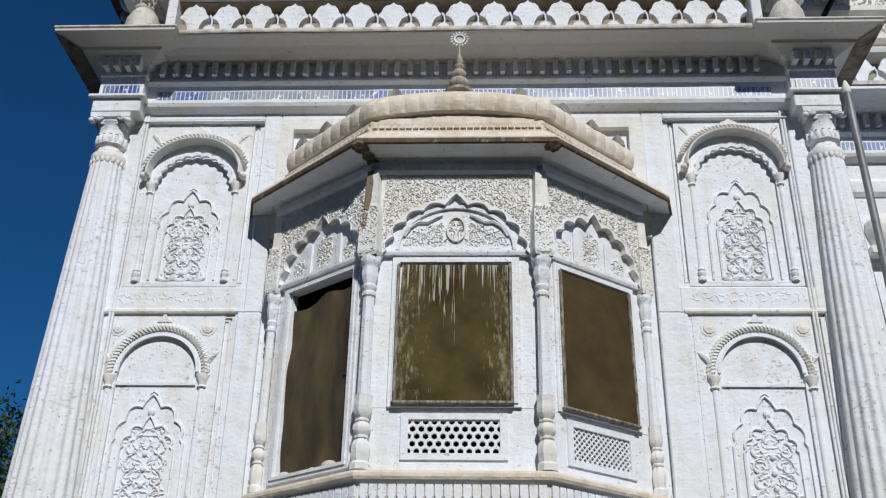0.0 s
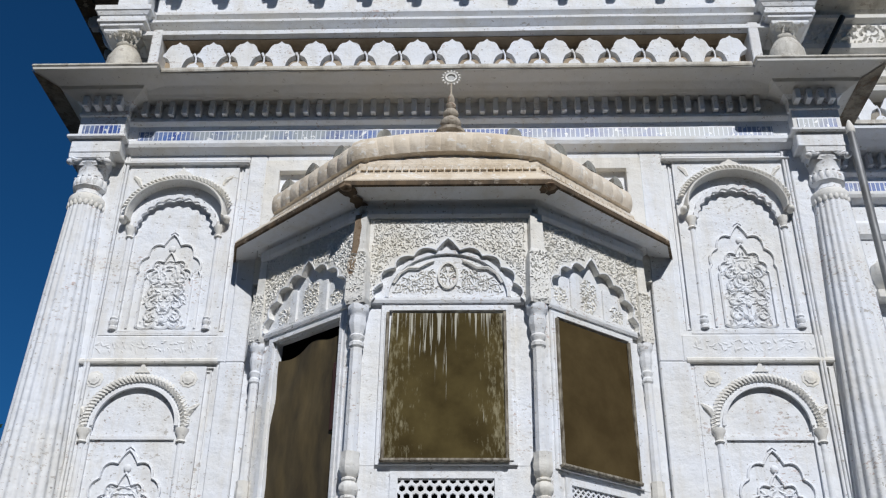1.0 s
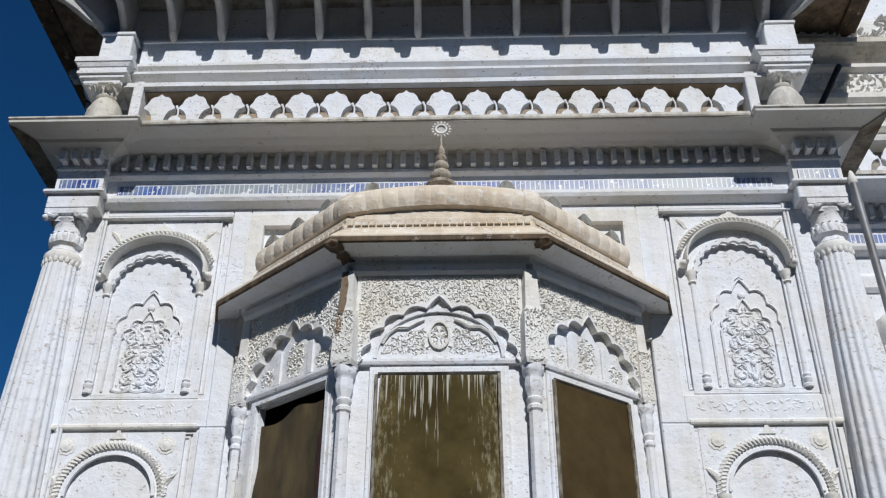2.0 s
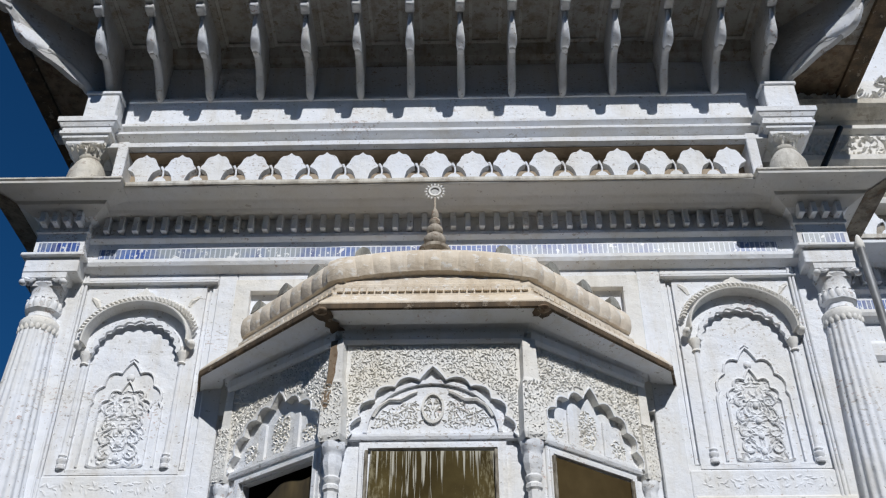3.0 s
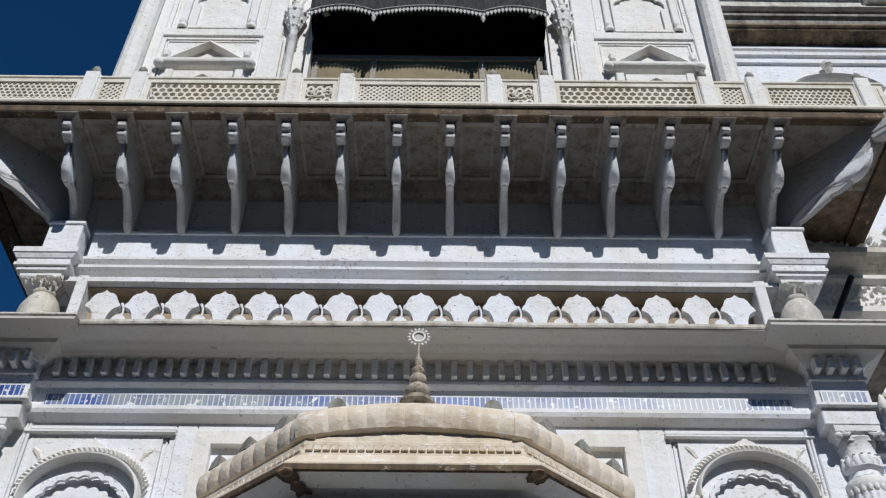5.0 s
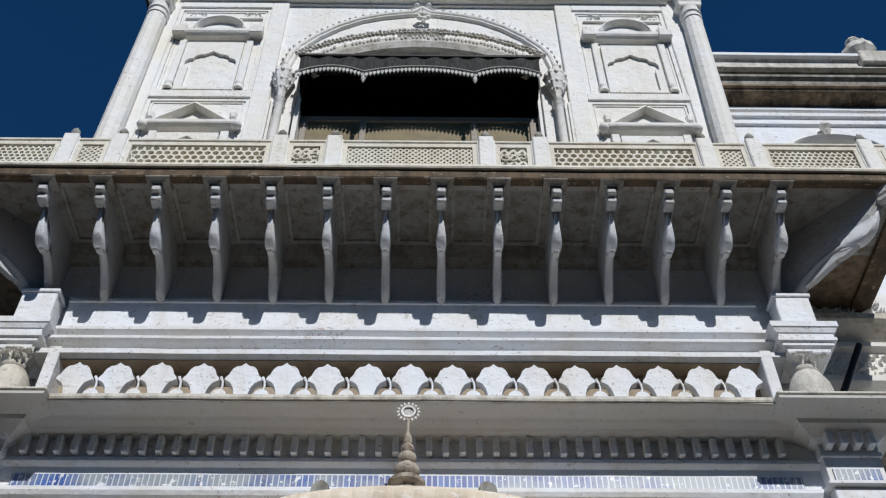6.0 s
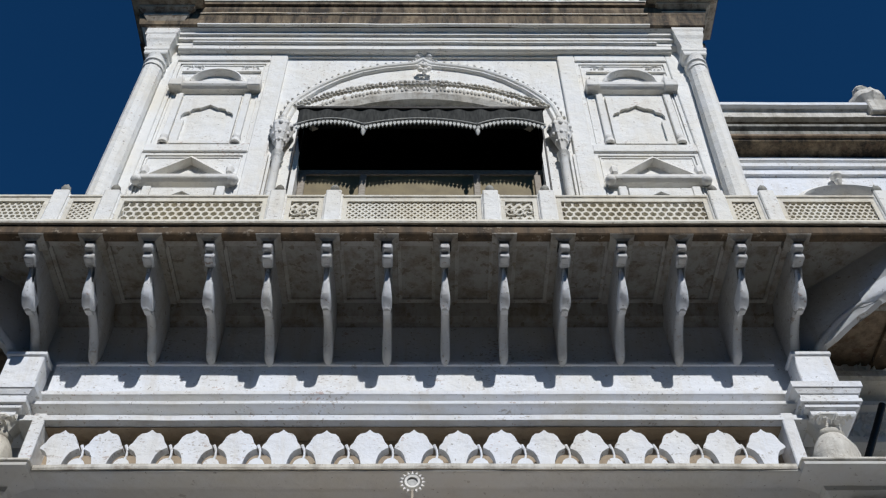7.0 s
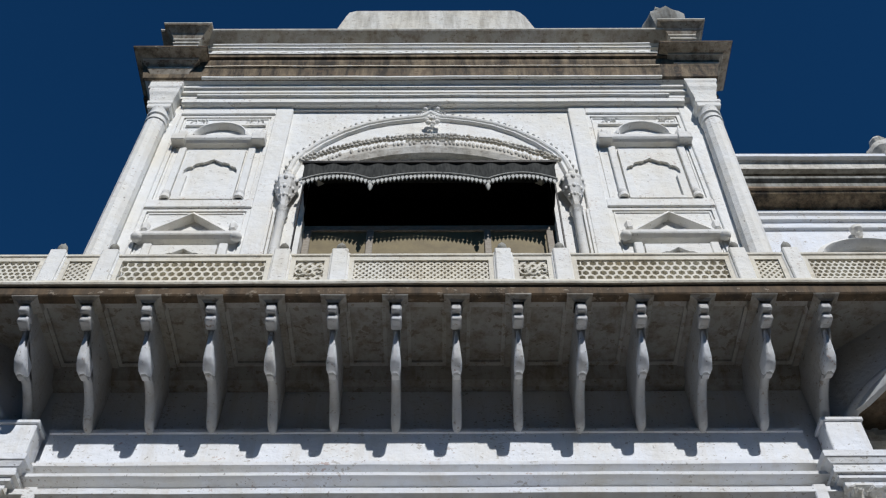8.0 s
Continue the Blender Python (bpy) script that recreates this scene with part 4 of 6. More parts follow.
        return z > 5.495 + 0.605 * math.sqrt(max(0.0, 1 - (x / a) ** 2)) + (0.07 if abs(x) < 0.08 else 0.0)
    bb = B()
    leaves(bb, above, -w + 0.03, w - 0.03, 5.50, 6.36, 0.024, -0.073, 0.0245, 0.017, int(half * 100) + int(rot))
    fo = part("foliage", bb, CARVED, sp)
    tagged(fo, kind="stuff")
    bb = B()
    band(bb, line, [(-0.012, -0.07), (-0.012, -0.084), (0.0, -0.084), (0.0, -0.07)])
    part("arch_edge", bb, WHITE, sp)
    bb = B()
    moulding(bb, [(0.0, 6.36), (-0.10, 6.37), (-0.12, 6.40), (-0.12, 6.47), (0.05, 6.47), (0.05, 6.36)], -w - 0.05, w + 0.05)
    add("frieze", bb, WHITE)


SL = math.hypot(1.15, 0.90)
bay_face(0.0, -1.0, 0, 0.77, "front")
bay_face(-1.405 + 0.02, -0.60 + 0.03, -38.0, SL / 2 - 0.05, "curtain")
bay_face(1.405 - 0.02, -0.60 + 0.03, 38.0, SL / 2 - 0.05, "side")


def bay_column(x, y, rot, seed, scale=1.0):
    """Slender column: bulbous leaf base, fluted shaft, vase capital and a carved block to the eaves."""
    c = part("column", (lambda q: (lathe(q, [(0.074, 3.86), (0.070, 3.92), (0.062, 5.02)], 0, 0, 24, 1.0, 8, 0.10), q)[1])(B()), WHITE, bay, "", True)
    c.matrix_basis = pose(x, y, 0, 0, 0, rot) @ Matrix.Diagonal((scale, scale, 1.0, 1.0))
    bb = B()
    lathe(bb, [(0.105, 3.29), (0.105, 3.35), (0.085, 3.37), (0.098, 3.44), (0.102, 3.49), (0.088, 3.54), (0.062, 3.575), (0.078, 3.585), (0.078, 3.60), (0.062, 3.61), (0.090, 3.64), (0.098, 3.675), (0.088, 3.71), (0.060, 3.735), (0.076, 3.745), (0.076, 3.76), (0.060, 3.77), (0.080, 3.79), (0.098, 3.83), (0.100, 3.88), (0.092, 3.95), (0.098, 3.99), (0.070, 3.97)], 0, 0, 24, 1.0, 8, 0.10)
    part("column_base", bb, CARVED, c, "weathered bulbous base", True)
    bb = B()
    lathe(bb, [(0.06, 4.98), (0.078, 5.0), (0.078, 5.03), (0.06, 5.05), (0.078, 5.08), (0.082, 5.10), (0.065, 5.12), (0.075, 5.16), (0.088, 5.20), (0.094, 5.25), (0.085, 5.29), (0.09, 5.32), (0.11, 5.345), (0.115, 5.38), (0.115, 5.41)], 0, 0, 16, 1.0, 8, 0.06)
    part("capital", bb, WHITE, c, "", True)
    bb = B()
    quad_strip(bb, [[(-h, 0.06, z), (-h, -h, z), (h, -h, z), (h, 0.06, z)] for h, z in ((0.10, 5.41), (0.115, 5.46), (0.105, 5.9), (0.078, 6.0), (0.066, 6.40))], closed=False)
    leaves(bb, lambda xx, zz: True, -0.10, 0.10, 5.43, 5.96, 0.027, -0.103, 0.027, 0.022, seed)
    part("carved_block", bb, CARVED, c, "block of carved leaves")
    return c


for x, y, r, sd in ((-0.84, -1.06, -19, 61), (0.84, -1.06, 19, 62), (-1.97, -0.17, -30, 63), (1.97, -0.17, 30, 64)):
    col = bay_column(x, y, r, sd, 0.92 if abs(x) < 1 else 0.70)
    if -1 < x < 0:
        b = B()
        rows = []
        for k in range(13):
            z = 6.40 - 0.80 * k / 12
            h = 0.066 + 0.012 * min(1.0, (6.40 - z) / 0.40) + (0.027 * min(1.0, (6.0 - z) / 0.1) if z < 6.0 else 0.0)
            w = h * (1.25 - 0.75 * k / 12 + 0.5 * noise.noise((z * 7, 1.3, 0.2)))
            rows.append([(-h, -h - 0.003, z), (-h + max(0.012, w * 0.6), -h - 0.005, z), (-h + max(0.02, w), -h - 0.003, z)])
        quad_strip(b, rows, closed=False)
        part("rust_run", b, RUST, col, "rust-brown run below the broken eaves corner", True)

for sg in (-1, 1):
    b = B()
    prism(b, [(sg * 0.70, -0.992), (sg * 0.86, -0.992), (sg * 0.98, -0.90), (sg * 0.90, -0.80), (sg * 0.70, -0.86)], 3.29, 6.41)
    for v in b.verts:
        v.co = Vector((v.co.x, v.co.z, v.co.y))
    part("pier", b, WHITE, bay)
# eaves
b = B()
rs = quad_strip(b, [ring(PB, PC, f, z) for f, z in ((-0.1, 6.40), (0.02, 6.44), (0.12, 6.46), (0.16, 6.50), (0.30, 6.52), (0.34, 6.50), (0.90, 6.475), (1.0, 6.47))], closed=False)
part("eaves_soffit", b, WHITE, bay, "white underside of the wide eaves")
b = B()
quad_strip(b, [ring(PB, PC, f, z) for f, z in ((0.94, 6.466), (0.985, 6.462), (1.014, 6.468), (1.020, 6.485), (1.014, 6.520), (0.97, 6.53))], closed=False)
part("eaves_edge", b, EDGE, bay, "rust-stained eaves edge")
b = B()
quad_strip(b, [ring(PB, PC, f, z) for f, z in ((1.0, 6.518), (1.008, 6.535), (0.985, 6.548), (0.75, 6.655))] + [ring(PD, PC, f, z) for f, z in ((0.30, 6.74), (0.22, 6.76), (0.22, 6.80), (0.12, 6.815), (0.10, 6.86), (0.14, 6.875), (0.14, 6.90), (0.06, 6.92), (0.02, 6.97))], closed=False)
part("eaves_roof", b, CREAM, bay, "cream sloping roof of the eaves with fillets")
for sg in (-1, 1):
    b = B()
    bmesh.ops.create_icosphere(b, subdivisions=2, radius=0.07)
    for v in b.verts:
        v.co = Vector((sg * 0.99 + v.co.x * 0.9, -1.35 + v.co.y * 0.9, 6.565 + v.co.z * 0.45)) + Vector((0.03, 0.03, 0.02)) * noise.noise(v.co * 17 + Vector((sg * 5, 0, 0)))
    part("broken_corner", b, RUST, bay, "broken rusty corner of the eaves", True)
# bare rusty patches along the mitres of the soffit
for sg, f0 in ((-1, 0.20), (1, 0.66)):
    b = B()
    rows = []
    for k in range(15):
        f = f0 + (1.01 - f0) * k / 14
        z = 6.505 - 0.03 * f + 0.105 * f - 0.012
        x, y = sg * (0.83 + 0.18 * f), -1.05 - 0.33 * f
        w = 0.05 + 0.06 * max(0, f - 0.5) + 0.05 * noise.noise((f * 6, sg * 3.1, 0.5))
        rows.append([(x - sg * w * 1.1, y, z - 0.006), (x, y - 0.004, z - 0.01), (x + sg * w * 0.8, y + w * 0.75, z - 0.012)])
    quad_strip(b, rows, closed=False)
    part("bare_patch", b, EDGE, bay, "rust-brown patch where plaster has gone", True)
# tiny dentils on the fillet
b = B()
box(b, -0.027, 0.027, -0.03, 0.0, 6.822, 6.862)
tooth = None
for (xa, ya), (xb, yb) in zip(PD[1:4], PD[2:5]):
    L = math.hypot(xb - xa, yb - ya)
    ang = math.degrees(math.atan2(yb - ya, xb - xa))
    nx, ny = math.sin(radians(ang)), -math.cos(radians(ang))
    n = int(L / 0.07)
    for i in range(n):
        f = (i + 0.5) / n
        m = pose(xa + (xb - xa) * f + nx * 0.027, ya + (yb - ya) * f + ny * 0.027, 0, 0, 0, ang)
        if tooth is None:
            tooth = part("tooth", b, CREAM, bay)
            tooth.matrix_basis = m
        else:
            again(tooth, m)
# dome
b = B()
rs = quad_strip(b, [shrunk(PD, k, z) for k, z in ((0.99, 6.95), (0.99, 7.12), (0.95, 7.24), (0.86, 7.34), (0.72, 7.42), (0.52, 7.54), (0.30, 7.62), (0.08, 7.66))], closed=False)
b.faces.new(rs[-1])
dome = part("dome", b, CREAM, bay, "low cream dome over the bay", True)
# swelling petals round the rim of the dome
b = B()
pr = [(0.02, 6.945), (-0.045, 6.965), (-0.075, 7.02), (-0.08, 7.09), (-0.065, 7.16), (-0.02, 7.215), (0.05, 7.25)]
loops = []
for k in range(7):
    u = -1 + 2 * k / 6
    q = math.sqrt(max(0.0, 1 - (u * 0.86) ** 2))
    loops.append([(u * 0.085, y * (0.54 + 0.46 * q), z) for y, z in pr])
quad_strip(b, loops, closed=False)
rim = None
for (xa, ya), (xb, yb) in zip(PD[1:4], PD[2:5]):
    L = math.hypot(xb - xa, yb - ya)
    ang = math.degrees(math.atan2(yb - ya, xb - xa))
    n = round(L / 0.163)
    for i in range(n):
        f = (i + 0.5) / n
        lift, lean = (0.09 * (1 - (2 * f - 1) ** 2), math.degrees(math.atan(0.36 * (2 * f - 1) / L))) if abs(ang) < 1 else (0.0, 0.0)
        m = pose(xa + (xb - xa) * f, ya + (yb - ya) * f, 7.1 + lift, 0, lean, ang + 0.6 * math.sin(i * 3.3)) @ pose(0, 0, -7.1)
        if rim is None:
            rim = part("rim_petal", b, CREAM, dome, "", True)
            rim.matrix_basis = m
        else:
            again(rim, m)
for sg in (-1, 1):
    again(rim, pose(sg * 0.885, -1.215, 0.0, 0, 0, sg * 22))
# small upright leaves on the rim
b = B()
prism(b, [(-0.075, -0.03), (-0.068, 0.06), (-0.035, 0.10), (0.0, 0.115), (0.035, 0.10), (0.068, 0.06), (0.075, -0.03)], -0.06, 0.03)
crest = None
for x, y, a in ((-1.78, -0.32, -43), (-1.46, -0.63, -43), (-1.12, -0.95, -43), (-0.66, -1.14, -10), (0.66, -1.14, 10), (1.12, -0.95, 43), (1.46, -0.63, 43), (1.78, -0.32, 43)):
    m = pose(x, y, 7.21 if abs(x) > 0.9 else 7.27, -12, 0, a)
    if crest is None:
        crest = part("crest_leaf", b, GREYSTONE, dome, "small grey upright leaf")
        crest.matrix_basis = m
    else:
        again(crest, m)
finial = part("finial", (lambda q: (lathe(q, [(0.19, 7.36), (0.19, 7.50), (0.15, 7.60), (0.10, 7.68), (0.09, 7.70), (0.125, 7.72), (0.13, 7.75), (0.10, 7.78), (0.062, 7.80), (0.06, 7.81), (0.085, 7.84), (0.092, 7.88), (0.075, 7.92), (0.045, 7.945), (0.042, 7.955), (0.064, 7.98), (0.066, 8.02), (0.05, 8.05), (0.03, 8.07), (0.045, 8.10), (0.045, 8.13), (0.022, 8.16), (0.034, 8.19), (0.028, 8.24), (0.012, 8.29), (0.012, 8.44)], 0.0, -0.6, 16), q)[1])(B()), RAINED, bay, "stacked grey-brown stone finial", True)
for v in finial.data.vertices:
    if 7.69 < v.co.z < 8.27:
        v.co.x, v.co.y = v.co.x * 1.28, -0.6 + (v.co.y + 0.6) * 1.28
b = B()
band(b, arc(0.0, 8.52, 0.068, 0.068, 0, 345, 24), [(0.0, -0.62), (0.02, -0.615), (0.02, -0.585), (0.0, -0.58)], closed=True)
for k in range(16):
    a = 2 * math.pi * k / 16
    ca, sa = math.cos(a), math.sin(a)
    q = [(ca * 0.085 - sa * 0.012, sa * 0.085 + ca * 0.012), (ca * 0.115, sa * 0.115), (ca * 0.085 + sa * 0.012, sa * 0.085 - ca * 0.012)]
    prism(b, [(x, 8.52 + z) for x, z in q], -0.61, -0.59)
part("ring", b, CARVED, finial, "pierced sun ring")
b = B()
lathe(b, [(0.052, -0.004), (0.06, 0.0), (0.052, 0.004)], 0, 0, 18)
disc = part("disc", b, simple("grey_disc", (0.30, 0.30, 0.29), (0.22, 0.22, 0.21), 20, 0.4), finial, "grey disc within the ring")
disc.matrix_basis = pose(0, -0.595, 8.52, 90)

# ---------------------------------------------------------------- corner pilasters
def pilaster(s):
    c = -4.15 if s < 0 else 4.20
    t = thing("pilaster", "tall fluted white corner pilaster with a leaf capital", "pilaster", group="corner pilasters")
    b = B()
    lathe(b, [(0.50, 0.0), (0.37, 3.3), (0.25, 6.08), (0.195, 7.16)], c, 0.0, 160, 1.0, 20, 0.06)
    part("shaft", b, WHITE, t, "", True)
    b = B()
    lathe(b, [(0.190, 7.16), (0.204, 7.18), (0.206, 7.26), (0.19, 7.285), (0.155, 7.295)], c, 0.0, 40)
    for k in range(11):
        a = math.pi + math.pi * k / 10
        lump(b, c + math.cos(a) * 0.186, math.sin(a) * 0.186, 7.165, 0.027, 0.026, 0.050)
    part("collar", b, CARVED, t, "ring of hanging leaves", True)
    b = B()
    lathe(b, [(0.155, 7.29), (0.165, 7.31), (0.155, 7.33), (0.15, 7.37), (0.175, 7.385), (0.192, 7.40), (0.195, 7.44), (0.178, 7.52), (0.172, 7.60), (0.19, 7.66), (0.21, 7.69)], c, 0.0, 40, 1.0, 8, 0.05)
    for k in range(8):
        a = math.pi + math.pi * (k + 0.5) / 8
        lump(b, c + math.cos(a) * 0.165, math.sin(a) * 0.165, 7.46, 0.034, 0.034, 0.075)
        lump(b, c + math.cos(a) * 0.182, math.sin(a) * 0.182, 7.52, 0.018, 0.018, 0.014)
    part("capital", b, WHITE, t, "leaf capital", True)
    for k in (-1, 1):
        b = B()
        lump(b, c + k * 0.215, -0.20, 7.69, 0.042, 0.045, 0.038)
        tube(b, [(c + k * 0.08, -0.19, 7.74), (c + k * 0.13, -0.215, 7.70), (c + k * 0.19, -0.215, 7.715)], [0.012, 0.02, 0.03], 6)
        part("volute", b, WHITE, t, "", True)
    b = B()
    quad_strip(b, [[(c - o, 0.0, z), (c - o, -o * 0.92, z), (c + o, -o * 0.92, z), (c + o, 0.0, z)] for o, z in ((0.19, 7.66), (0.205, 7.73), (0.235, 7.74), (0.24, 7.80))])
    part("abacus", b, WHITE, t)
    for x in (3.80, 3.765):
        b = B()
        lathe(b, [(0.016, 0.0), (0.016, 7.9)], s * x, -0.002, 8)
        part("bead", b, WHITE, t, "", True)
    return t


for s in (-1, 1):
    pilaster(s)


# ---------------------------------------------------------------- wall niches
def colonette(parent, x, z0, z1, r=0.035):
    b = B()
    h = z1 - z0
    lathe(b, [(r * 1.0, z0 + 0.13), (r * 0.9, z0 + 0.2), (r * 0.8, z1 - 0.12)], x, 0.03, 12)
    p = part("colonette", b, WHITE, parent, "", True)
    b = B()
    lathe(b, [(r * 1.35, z0), (r * 1.35, z0 + 0.03), (r * 0.9, z0 + 0.045), (r * 1.4, z0 + 0.075), (r * 1.4, z0 + 0.095), (r * 0.9, z0 + 0.11), (r * 1.25, z0 + 0.13), (r * 1.0, z0 + 0.15)], x, 0.025, 12)
    part("colonette_base", b, WHITE, p, "", True)
    b = B()
    lathe(b, [(r * 0.8, z1 - 0.13), (r * 1.3, z1 - 0.12), (r * 0.95, z1 - 0.10), (r * 1.2, z1 - 0.06), (r * 1.8, z1 - 0.01), (r * 1.8, z1 + 0.015)], x, 0.025, 12)
    part("colonette_capital", b, CARVED, p, "", True)


def plaque(parent, c, z0, z1, half, seed, y=0.062):
    """Relief of two nested cusped arches over a flowering spray with a scalloped foot."""
    b = B()
    zs = z0 + (z1 - z0) * 0.60
    for k, (hw, sh) in enumerate(((1.0, 1.0), (0.74, 0.62))):
        line = cusped(c, zs - k * 0.06, half * hw, (z1 - zs) * sh, 5, 0.045, 0.06)
        if k == 1:
            foot = [(c + half * hw * (1 - 2 * i / 24), z0 + 0.05 - 0.03 * abs(math.sin(math.pi * i / 8))) for i in range(25)]
            line = line + list(reversed(foot))
        else:
            line = [(c + half * 1.02, z0 + 0.03)] + line + [(c - half * 1.02, z0 + 0.03)]
        band(b, line, [(-0.014, y), (-0.012, y - 0.022), (0.008, y - 0.030), (0.016, y)], closed=(k == 1))
    part("cusped_outline", b, WHITE, parent)
    b = B()
    hw = half * 0.68
    leaves(b, lambda x, z: z < zs + (z1 - zs) * 0.42 * math.sqrt(max(0, 1 - ((x - c) / hw) ** 2)) and abs(x - c) < hw * (0.85 + 0.15 * math.sin(z * 23)), c, c + hw, z0 + 0.05, z1, 0.046, y, 0.050, 0.022, seed, c)
    for k in range(4):
        zz = z0 + 0.12 + k * (zs - z0) / 4.4
        lump(b, c, y - 0.012, zz, 0.030, 0.022, 0.034)
        for sg in (-1, 1):
            scroll(b, c + sg * hw * 0.50, zz + 0.05, hw * 0.38, y - 0.012, 0.9, 1.5 if sg > 0 else 1.64, 0.013, -sg)
    part("spray", b, WHITE, parent, "carved flower spray")
    b = B()
    prism(b, [(c - 0.045, z1 + 0.055), (c, z1 + 0.105), (c + 0.045, z1 + 0.055), (c, z1 + 0.085)], y - 0.025, y)
    part("bud", b, WHITE, parent)
    b = B()
    lump(b, c, y - 0.01, zs + (z1 - zs) * 0.72, 0.04, 0.022, 0.045)
    part("flower_button", b, WHITE, parent, "", True)


def ears(parent, c, z, half, y=0.06):
    for sg in (-1, 1):
        b = B()
        tube(b, [(c + sg * (half - 0.02), y - 0.02, z - 0.13), (c + sg * (half + 0.015), y - 0.03, z - 0.06), (c + sg * (half + 0.06), y - 0.03, z - 0.02), (c + sg * (half + 0.10), y - 0.02, z + 0.015)], [0.03, 0.036, 0.026, 0.006], 6)
        part("leaf_horn", b, CARVED, parent)


def upper_niche(c, seed, dz):
    t = thing("wall_niche", "arched white plaster niche with a carved flower panel and hood", "niche", group="arched wall niches")
    sp = 7.05 + dz
    hole = [(c + 0.455, 5.66)] + arc(c, sp - 0.10, 0.455, 0.42, 0, 180, 20) + [(c - 0.455, 5.66)]
    b = B()
    holed(b, [(c - 0.64, 5.62), (c + 0.64, 5.62), (c + 0.64, 7.76), (c - 0.64, 7.76)], hole, 0.022, 0.062)
    part("field", b, WHITE, t)
    b = B()
    band(b, arc(c, sp, 0.555, 0.46, -4, 184, 30), [(-0.012, 0.03), (-0.010, -0.06), (-0.004, -0.105), (0.008, -0.125), (0.020, -0.12), (0.030, -0.06), (0.032, 0.03)])
    part("hood", b, CARVED, t, "projecting curved hood", True)
    b = B()
    band(b, arc(c, sp + 0.02, 0.63, 0.53, 18, 162, 26), [(-0.01, 0.03), (-0.005, -0.035), (0.03, -0.02), (0.04, 0.03)])
    prism(b, [(c - 0.16, sp + 0.53), (c - 0.08, sp + 0.60), (c - 0.03, sp + 0.62), (c, sp + 0.68), (c + 0.03, sp + 0.62), (c + 0.08, sp + 0.60), (c + 0.16, sp + 0.53)], -0.02, 0.03)
    for i, (x, z) in enumerate(arc(c, sp + 0.015, 0.615, 0.515, 14, 166, 34)):
        a = radians(14 + 152 * i / 34) + 0.7
        tube(b, [(x - math.cos(a) * 0.034, -0.035, z - math.sin(a) * 0.034), (x, -0.055, z), (x + math.cos(a) * 0.034, -0.03, z + math.sin(a) * 0.034)], [0.012, 0.018, 0.012], 5)
    part("hood_crest", b, CARVED, t, "roped crest of the hood")
    for sg in (-1, 1):
        b = B()
        bmesh.ops.create_icosphere(b, subdivisions=2, radius=0.05)
        for v in b.verts:
            v.co = Vector((c + sg * 0.585 + v.co.x * 0.8, -0.05 + v.co.y * 1.4, sp - 0.05 + v.co.z * 0.9))
        part("hood_end", b, CARVED, t, "", True)
        colonette(t, c + sg * 0.50, 5.68, sp - 0.12)
    ears(t, c, sp + 0.58, 0.50)
    b = B()
    line = cusped(c, sp - 0.12, 0.45, 0.40, 11, 0.030)
    band(b, line, [(-0.028, 0.02), (-0.028, -0.02), (0.018, -0.02), (0.018, 0.02)])
    part("cusped_arch", b, WHITE, t)
    plaque(t, c, 5.68, 6.80 + dz, 0.36, seed)
    b = B()
    box(b, c - 0.30, c + 0.30, 0.02, 0.062, 5.635, 5.665)
    part("foot", b, WHITE, t)


for s in (-1, 1):
    b = B()
    leaves(b, lambda x, z: True, min(s * 2.50, s * 3.74), max(s * 2.50, s * 3.74), 5.41, 5.54, 0.050, 0.0, 0.040, 0.008, 300 + s)
    tagged(part("carved_strip", b, WHITE, wall_south, "worn strip of carved leaves"), kind="stuff")
upper_niche(-3.10, 71, 0.0)
upper_niche(3.15, 72, 0.08)


